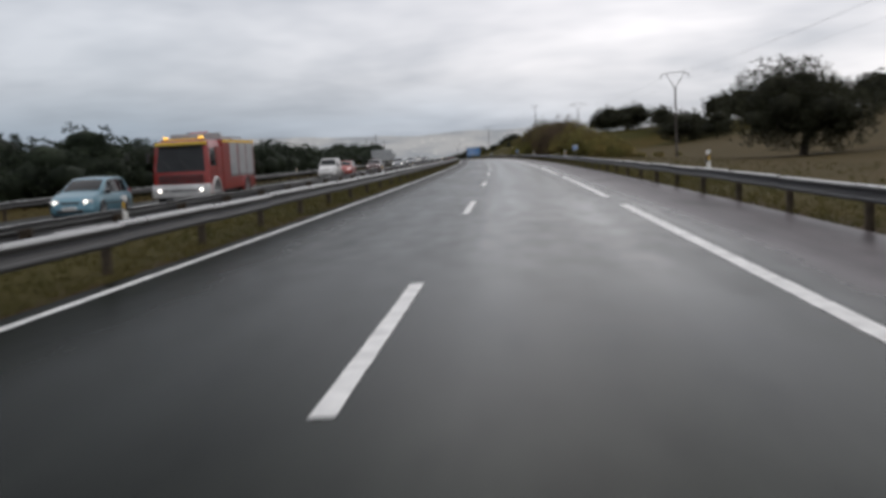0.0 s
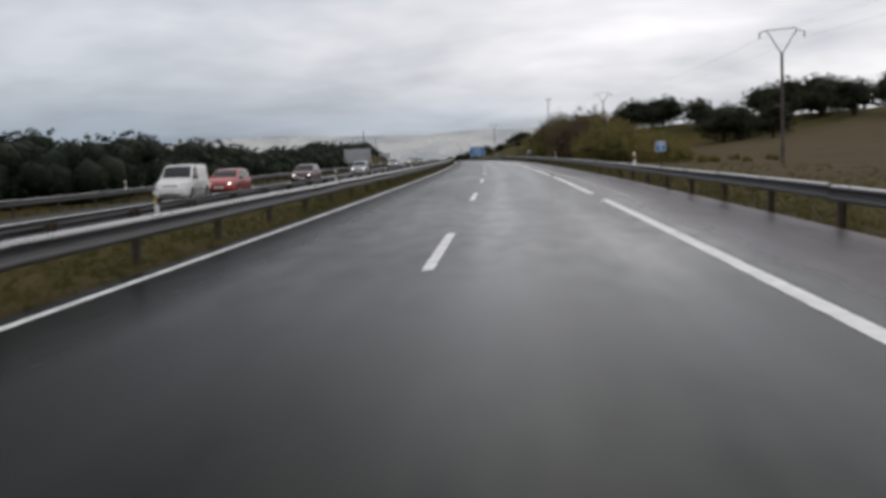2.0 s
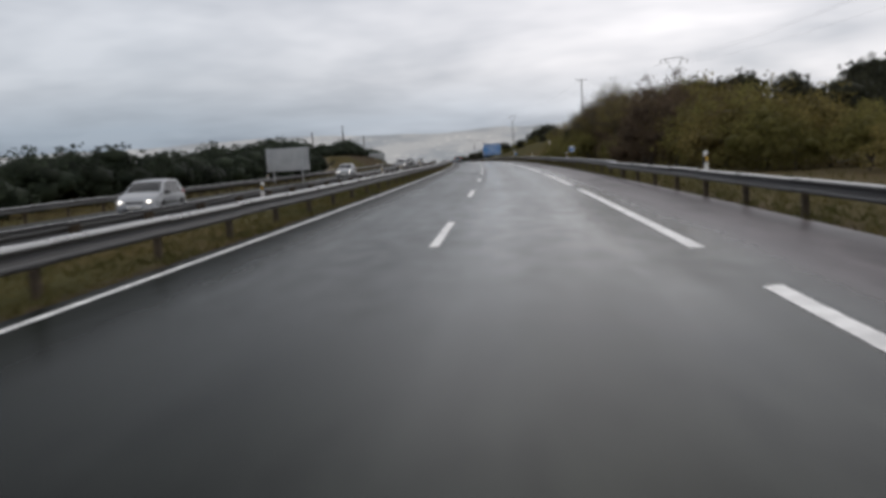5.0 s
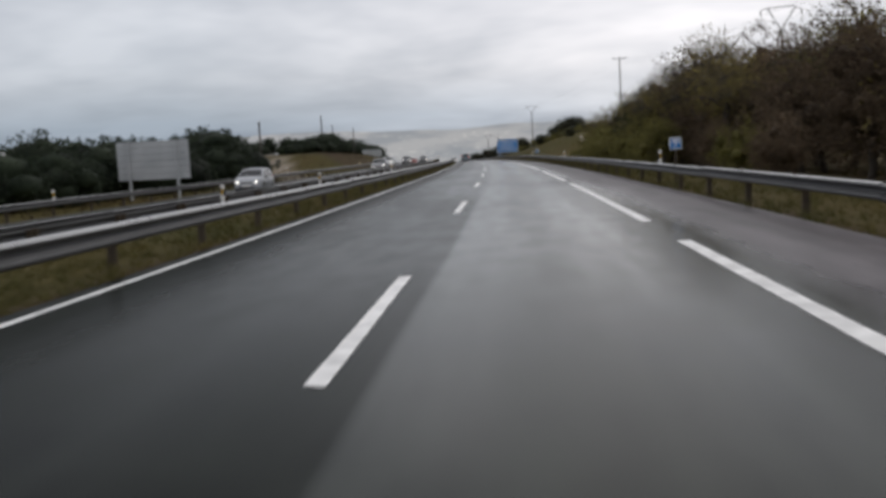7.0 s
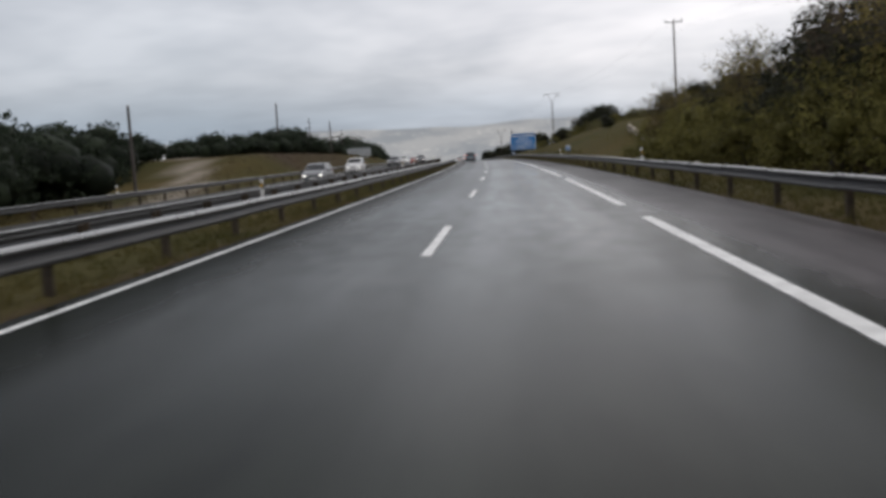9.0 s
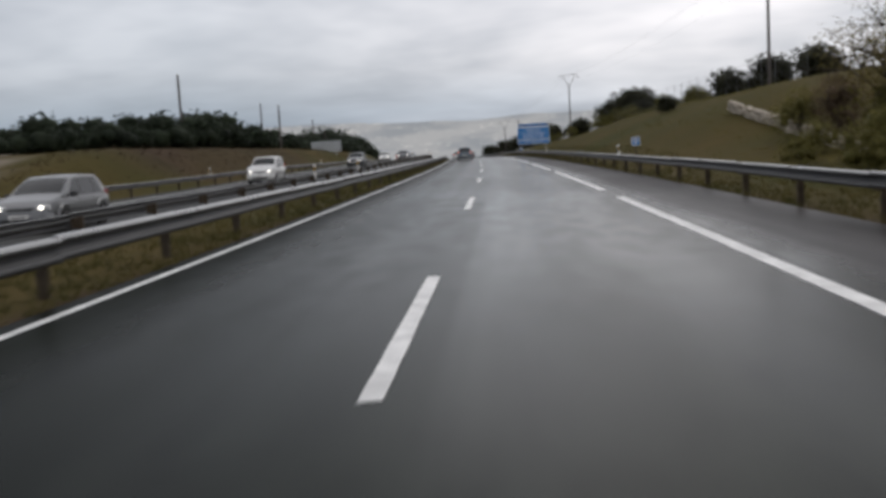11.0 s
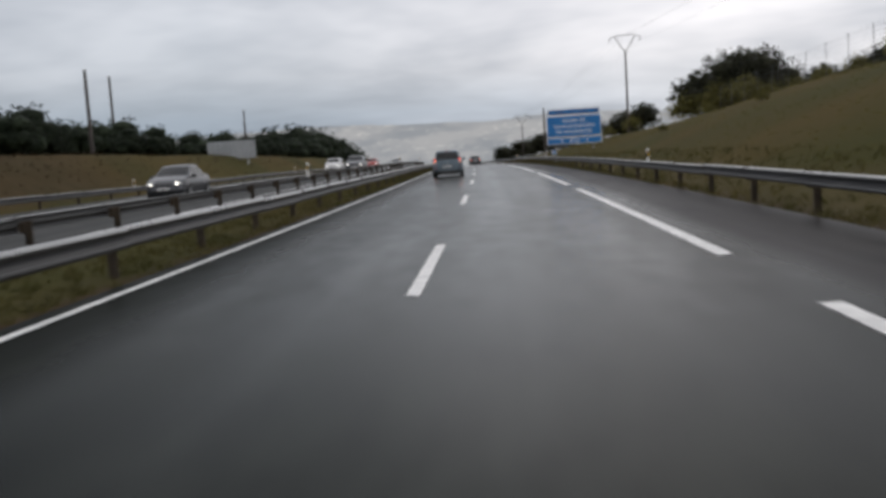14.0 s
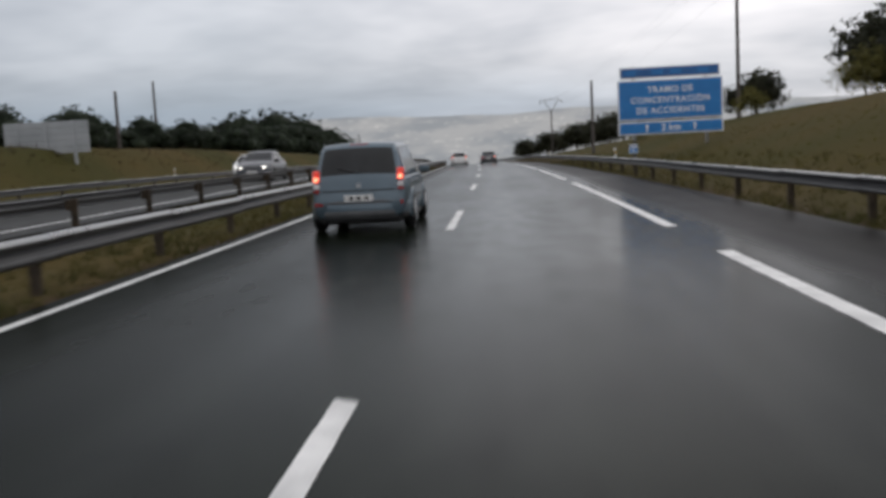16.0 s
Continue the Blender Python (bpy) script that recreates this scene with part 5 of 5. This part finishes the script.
    for sx in (-1, 1):
        yl = end_y(lamp_z, -1) + 0.045
        lx = sx * (w * 0.905 - lamp_size[0] / 2)
        for nm, z0, z1, mt in (("tail_lamp", 0.45, 1.0, M_TAIL if brake else M_TAIL_OFF), ("reverse_lamp", 0.16, 0.40, M_LAMP_OFF), ("lower_lamp", 0.0, 0.14, M_TAIL_OFF)):
            h = lamp_size[2]
            bm = box_bm((lamp_size[0], lamp_size[1], (z1 - z0) * h), (lx, yl, lamp_z * H + ((z0 + z1) / 2 - 0.5) * h), min(0.03, 0.12 * h))
            for v in bm.verts:
                v.co.y += (v.co.z - lamp_z * H) * lean + 0.25 * max(0.0, abs(v.co.x) - (w * 0.905 - 0.07))
            lamp = part(nm, bm, mt, root, smooth=True)
            if brake and nm == "tail_lamp":
                part("bulb", rod_bm((lx, yl - lamp_size[1] / 2 + 0.01, lamp_z * H + 0.10 * h), (lx, yl - lamp_size[1] / 2 - 0.008, lamp_z * H + 0.10 * h), 0.045, 0.038, 12), M_TAIL_BULB, lamp)
        yh = end_y(0.47, 1)
        lens = part("headlamp", box_bm((0.36, 0.30, 0.15), (sx * w * 0.66, yh - 0.12, 0.455 * H), 0.05, rot=Matrix.Rotation(-sx * 0.35, 4, "Z")), M_LAMP_OFF, root, smooth=True)
        if lit:
            part("bulb", rod_bm((sx * w * 0.66, yh + 0.02, 0.455 * H), (sx * w * 0.66, yh + 0.065, 0.455 * H), 0.058, 0.050, 14), M_HEADLAMP, lens)
        part("mirror", box_bm((0.22, 0.12, 0.15), (sx * (w + 0.06), (cuts[-1][1] - 0.05) * half, belt0 + 0.08), 0.045), paint if rear_trim else M_BLACK, root, smooth=True)
        for b0, b1, t0, t1 in cuts[-3:] if style == "mpv" else cuts[-2:]:
            if b1 - b0 > 0.3:
                part("door_handle", box_bm((0.035, 0.19, 0.035), (sx * w * 0.975, (b0 + 0.06) * half, belt0 - 0.09), 0.01), M_RIM if rear_trim else paint, root)
        part("side_moulding", box_bm((0.025, L * 0.44, 0.05), (sx * (w + 0.002), -0.03 * L, 0.56), 0.01), trim if rear_trim else M_BLACK, root)
        part("rear_reflector", box_bm((0.16, 0.03, 0.07), (sx * w * 0.80, -half + 0.015, 0.52), 0.01), M_TAIL_OFF, rear)
        part("sill", box_bm((0.06, L * 0.46, 0.10), (sx * w * 0.94, -0.02 * L, 0.22), 0.02), M_BLACK, root)
        r = 0.315 if style not in ("suv", "van") else 0.33
        for y in (-half + 0.80, half - 0.84):
            bm = bmesh.new()
            bmesh.ops.create_cone(bm, cap_ends=True, segments=28, radius1=r + 0.05, radius2=r + 0.05, depth=0.10, matrix=Matrix.Translation((sx * (w - 0.042), y, r + 0.02)) @ Matrix.Rotation(math.pi / 2, 4, "Y"))
            part("wheel_arch", bm, M_BLACK, root)
            lip = []
            for i in range(15):
                a = radians(-12 + 204 * i / 14)
                lip.append([(sx * (w - 0.03 + dx), y + (r + dr) * math.cos(a), r + 0.02 + (r + dr) * math.sin(a)) for dx, dr in ((-0.05, 0.05), (0.042, 0.052), (0.05, 0.075), (0.01, 0.115))])
            part("arch_lip", hull(lip), paint, root, smooth=True)
            wheel(root, sx * (w - 0.065), y, r, 0.20, sx)
    part("floor_pan", box_bm((W * 0.80, L - 0.5, 0.12), (0, 0, 0.20), 0.02), M_BLACK, root)
    part("badge", rod_bm((0, end_y(0.53, -1) + 0.02, 0.525 * H), (0, end_y(0.53, -1) - 0.025, 0.525 * H), 0.05, 0.045, 6), M_RIM, root)
    if rear_trim:
        part("valance", bumper_bm(w * 0.985, -half - 0.022, -1, 0.24, 0.42), M_TRIM, rear, smooth=True)
        part("tailgate_seam", box_bm((W * 0.72, 0.02, 0.014), (0, end_y(0.46, -1) - 0.012, 0.755)), M_BLACK, root)
        part("roof_aerial", rod_bm((0, -0.72 * half, H), (0, -0.80 * half, H + 0.17), 0.012, 0.006, 6), M_BLACK, root)
        part("brake_lamp", box_bm((0.34, 0.05, 0.03), (0, -0.80 * half, 0.985 * H), 0.01), M_TAIL_OFF, root)
        part("underbody", box_bm((W * 0.80, 0.4, 0.12), (0, -half + 0.30, 0.24), 0.03), M_BLACK, root)
    for y, z, k in ((min(end_y(0.42, -1), -half + 0.02) - 0.035, 0.62 if rear_trim else 0.65, -1), (half + 0.06, 0.46, 1)):
        plate = part("number_plate", box_bm((0.52, 0.014, 0.11), (0, y, z), 0.003), M_PLATE, root)
        for x in (-0.13, 0.0, 0.14):
            part("plate_bar", box_bm((0.07, 0.006, 0.05), (x, y + k * 0.009, z)), M_BLACK, plate)
    return root


def paint_of(name, r, g, b):
    return car_paint(name, (r, g, b))


P_BLUEGREY = paint_of("blue_grey_paint", 0.085, 0.125, 0.155)
P_TEAL = paint_of("light_blue_paint", 0.10, 0.22, 0.28)
P_SILVER = paint_of("silver_paint", 0.25, 0.265, 0.28)
P_GREY = paint_of("mid_grey_paint", 0.13, 0.135, 0.14)
P_WHITE = paint_of("white_paint", 0.62, 0.62, 0.61)
P_RED = paint_of("red_paint", 0.34, 0.035, 0.025)
P_MAROON = paint_of("dark_red_paint", 0.050, 0.004, 0.004)
P_DARK = paint_of("dark_paint", 0.045, 0.048, 0.055)
P_FIRE = paint_of("fire_red_paint", 0.27, 0.018, 0.014)

# own carriageway
car(stand(359.6, -1.62, 0, 0, True), P_BLUEGREY, "blue-grey people carrier with lit red tail lamps on the wet road", 4.26, 1.81, 1.60, "mpv", False, True, True)
car(stand(447, -2.0, 0, 0, True), P_WHITE, "white hatchback ahead on the wet road", 4.0, 1.72, 1.5, "hatch", False, True)
car(stand(455, 1.3, 0, 0, True), P_DARK, "dark saloon ahead on the wet road", 4.5, 1.78, 1.45, "sedan", False, True)
# oncoming carriageway
ONCOMING = [
    (30.5, -14.4, P_TEAL, "light blue hatchback with lit headlamps", 3.9, 1.70, 1.50, "hatch"),
    (88.6, -15.2, P_WHITE, "white high-roofed van", 4.1, 1.74, 1.80, "van"),
    (95.6, -14.7, P_RED, "red estate car with lit headlamps", 4.3, 1.74, 1.46, "hatch"),
    (114.6, -13.7, P_MAROON, "dark red hatchback with lit headlamps", 4.1, 1.74, 1.46, "hatch"),
    (143.0, -13.0, P_SILVER, "silver hatchback with lit headlamps", 3.9, 1.70, 1.46, "hatch"),
    (208.2, -14.3, P_SILVER, "pale silver hatchback with lit headlamps", 4.1, 1.74, 1.48, "hatch"),
    (260.0, -11.9, P_GREY, "grey hatchback with lit headlamps", 4.2, 1.74, 1.5, "hatch"),
    (296.5, -14.0, P_WHITE, "white off-road car with lit headlamps", 4.2, 1.8, 1.66, "suv"),
    (341.0, -13.4, P_DARK, "dark green saloon with lit headlamps", 4.5, 1.78, 1.48, "sedan"),
    (391.0, -11.2, P_DARK, "dark grey estate with lit headlamps", 4.6, 1.8, 1.5, "sedan"),
    (405.5, -15.2, P_WHITE, "white hatchback with lit headlamps", 4.1, 1.74, 1.5, "hatch"),
    (440.0, -14.0, P_RED, "red hatchback with lit headlamps", 4.0, 1.72, 1.48, "hatch"),
    (470.0, -12.0, P_SILVER, "silver saloon with lit headlamps", 4.5, 1.76, 1.46, "sedan"),
    (505.0, -14.0, P_WHITE, "white hatchback with lit headlamps", 4.0, 1.72, 1.48, "hatch"),
]
for s, lat, p, lab, L, W, H, st in ONCOMING:
    car(stand(s, lat, other_z(s) + 0.01, 180, True), p, lab + " on the oncoming carriageway", L, W, H, st, st != "van")


def fire_engine(m):
    root = thing("fire_engine", m, "red fire engine with white bumper and lit amber beacons", "fire engine", "vehicles")
    rings = []
    for z, k, y1 in ((0.55, 1.0, 4.0), (1.55, 1.0, 4.0), (1.70, 1.0, 3.98), (2.72, 0.94, 3.78), (2.85, 0.88, 3.6)):
        rings.append([(-1.22 * k, 1.9, z), (1.22 * k, 1.9, z), (1.22 * k, y1 - 0.12, z), (1.0 * k, y1, z), (-1.0 * k, y1, z), (-1.22 * k, y1 - 0.12, z)])
    part("cab", hull(rings), P_FIRE, root, smooth=True)
    pane(root, [(1.06, 4.005, 1.52), (-1.06, 4.005, 1.52), (-0.98, 3.80, 2.58), (0.98, 3.80, 2.58)], M_GLASS_CAR, "windscreen", 0.02)
    for sx in (-1, 1):
        cs = [(sx * 1.222, 2.2, 1.72), (sx * 1.222, 3.7, 1.72), (sx * 1.17, 3.55, 2.5), (sx * 1.17, 2.2, 2.5)]
        pane(root, cs if sx > 0 else cs[::-1], M_GLASS_CAR, "side_window", 0.012)
        part("mirror", box_bm((0.12, 0.18, 0.42), (sx * 1.42, 3.9, 2.15), 0.03), M_BLACK, root)
        lens = part("headlamp", box_bm((0.34, 0.10, 0.20), (sx * 0.95, 4.13, 0.74), 0.03), M_LAMP_OFF, root)
        part("bulb", rod_bm((sx * 0.90, 4.17, 0.74), (sx * 0.90, 4.20, 0.74), 0.075, 0.065, 14), M_HEADLAMP, lens)
        beacon = part("beacon", rod_bm((sx * 0.78, 3.35, 2.86), (sx * 0.78, 3.35, 3.02), 0.12, 0.09, 14), M_BEACON, root)
        part("beacon_base", box_bm((0.34, 0.34, 0.06), (sx * 0.78, 3.35, 2.86), 0.02), M_BLACK, root)
    part("yellow_band", box_bm((2.24, 0.06, 0.15), (0, 3.775, 2.70), 0.02), M_YELLOW, root)
    part("bumper", box_bm((2.50, 0.34, 0.56), (0, 3.98, 0.70), 0.08), P_WHITE, root, smooth=True)
    part("grille", box_bm((1.98, 0.06, 0.36), (0, 4.01, 1.20), 0.03), M_BLACK, root)
    for z in (1.10, 1.20, 1.30):
        part("grille_bar", box_bm((1.94, 0.03, 0.03), (0, 4.05, z), 0.006), P_FIRE, root)
    part("number_plate", box_bm((0.5, 0.02, 0.11), (0, 4.14, 0.55), 0.004), M_PLATE, root)
    part("air_intake", box_bm((1.5, 0.04, 0.12), (0, 4.13, 0.72), 0.02), M_BLACK, root)
    part("light_bar", box_bm((1.9, 0.26, 0.10), (0, 3.35, 2.89), 0.03), M_AMBER, root)
    part("sun_visor", box_bm((2.0, 0.22, 0.05), (0, 3.92, 2.62), 0.015), M_BLACK, root)
    for sx in (-0.38, 0.38):
        part("wiper", rod_bm((sx, 4.04, 1.60), (sx + 0.42, 3.94, 2.05), 0.012, 0.010, 5), M_BLACK, root)
    for sx in (-1, 1):
        part("step", box_bm((0.10, 0.9, 0.16), (sx * 1.20, 3.0, 0.62), 0.02), M_SHUTTER, root)
        part("mirror_arm", rod_bm((sx * 1.18, 3.75, 2.45), (sx * 1.42, 3.9, 2.30), 0.02, 0.02, 6), M_BLACK, root)
    part("rack", box_bm((2.2, 0.5, 0.32), (0, 1.5, 3.02), 0.03), M_SHUTTER, root)
    part("hose_reel", rod_bm((-0.4, 1.0, 3.05), (0.4, 1.0, 3.05), 0.22, 0.22, 16), P_FIRE, root)
    body = part("equipment_body", box_bm((2.46, 5.6, 2.25), (0, -1.0, 1.75), 0.05), P_FIRE, root)
    for sx in (-1, 1):
        for y in (-2.9, -1.5, 0.0):
            part("shutter", box_bm((0.03, 1.25, 1.55), (sx * 1.235, y, 1.95), 0.01), M_SHUTTER, body)
        part("yellow_band", box_bm((0.03, 5.5, 0.14), (sx * 1.236, -1.0, 2.80), 0.006), M_AMBER, root)
        for y in (-2.2, 2.9):
            wheel(root, sx * 1.08, y, 0.50, 0.30, sx)
            bm = bmesh.new()
            bmesh.ops.create_cone(bm, cap_ends=True, segments=28, radius1=0.60, radius2=0.60, depth=0.12, matrix=Matrix.Translation((sx * 1.18, y, 0.55)) @ Matrix.Rotation(math.pi / 2, 4, "Y"))
            part("wheel_arch", bm, M_BLACK, root)
            lip = []
            for i in range(15):
                a = radians(-8 + 196 * i / 14)
                lip.append([(sx * (1.20 + dx), y + dr * math.cos(a), 0.55 + dr * math.sin(a)) for dx, dr in ((-0.06, 0.60), (0.05, 0.60), (0.06, 0.66), (0.02, 0.72))])
            part("arch_lip", hull(lip), P_WHITE if y > 0 else P_FIRE, root, smooth=True)
    for sx in (-1, 1):
        part("crew_door", box_bm((0.03, 0.92, 1.9), (sx * 1.222, 2.38, 1.62), 0.01), P_FIRE, root)
        part("door_handle", box_bm((0.04, 0.16, 0.04), (sx * 1.245, 2.1, 1.5), 0.01), M_BLACK, root)
        for y in (-2.9, -1.5, 0.0):
            part("shutter_bar", box_bm((0.03, 1.20, 0.05), (sx * 1.252, y, 1.24), 0.01), M_BLACK, body)
    part("chassis", box_bm((2.0, 7.4, 0.4), (0, 0, 0.62), 0.03), M_BLACK, root)
    ladder = part("ladder", box_bm((0.05, 4.6, 0.08), (-0.75, -1.0, 3.02), 0.01), M_SHUTTER, root)
    part("ladder_rail", box_bm((0.05, 4.6, 0.08), (-0.35, -1.0, 3.02), 0.01), M_SHUTTER, root)
    for i in range(12):
        part("rung", box_bm((0.40, 0.03, 0.03), (-0.55, -3.1 + 0.38 * i, 3.02)), M_SHUTTER, ladder)
    part("roof_box", box_bm((0.8, 1.8, 0.28), (0.6, -0.6, 3.0), 0.04), M_SHUTTER, root)
    return root


fire_engine(stand(40.3, -12.9, other_z(41) + 0.01, 180, True))


# ------------------------------------------------------------------ grass along the verges
def blades(name, s0, s1, latf, z_of, tufts, height, seed, label, each=7, material=None):
    """Grass in uneven tufts: each tuft is a handful of bent blades."""
    rg = np.random.RandomState(seed)
    ts = s0 + (s1 - s0) * rg.rand(tufts)
    tl = latf(rg.rand(tufts))
    base0 = np.array([at(a, b, z_of(a, b) - 0.02) for a, b in zip(ts, tl)])
    tall = height * (0.4 + 1.8 * rg.rand(tufts) ** 3)
    own = np.repeat(np.arange(tufts), each)
    n = len(own)
    base = base0[own] + np.stack([rg.normal(size=n) * 0.05, rg.normal(size=n) * 0.05, np.zeros(n)], 1)
    h = tall[own] * (0.5 + 0.7 * rg.rand(n))
    a = rg.rand(n) * 6.283
    wid = 0.008 + 0.014 * rg.rand(n)
    dx = np.stack([np.cos(a) * wid, np.sin(a) * wid, np.zeros(n)], 1)
    tip = base + np.stack([rg.normal(size=n) * 0.55 * h, rg.normal(size=n) * 0.55 * h, h], 1)
    P = np.stack([base - dx, base + dx, tip], 1).reshape(-1, 3)
    me = bpy.data.meshes.new(name)
    me.vertices.add(3 * n)
    me.vertices.foreach_set("co", P.astype(np.float32).ravel())
    me.loops.add(3 * n)
    me.loops.foreach_set("vertex_index", np.arange(3 * n, dtype=np.int32))
    me.polygons.add(n)
    me.polygons.foreach_set("loop_start", np.arange(0, 3 * n, 3, dtype=np.int32))
    me.update(calc_edges=True)
    return tagged(meshed(name, me, material or M_GRASS), label, "grass", "", "stuff")


blades("median_grass", -5, 430, lambda u: -3.98 - 3.3 * u ** 1.3, rise, 30000, 0.11, 1, "uneven tufts of autumn grass on the median")
blades("verge_grass", -5, 430, lambda u: 6.15 + 3.6 * u ** 1.3, rise, 20000, 0.13, 2, "uneven tufts of autumn grass behind the hard shoulder")
blades("field_grass", 20, 240, lambda u: 10 + 12 * u ** 1.5, rise, 3500, 0.16, 3, "dry autumn grass in the field")
blades("slope_grass", 240, 430, lambda u: 9.0 + 16 * u, rise, 16000, 0.045, 4, "rough grass on the cutting slope", material=M_SLOPE_GRASS)
blades("bank_grass", 15, 430, lambda u: -19.3 - 7 * u, rise, 8000, 0.14, 5, "rough brown grass beyond the far barrier", material=M_SCRUB)
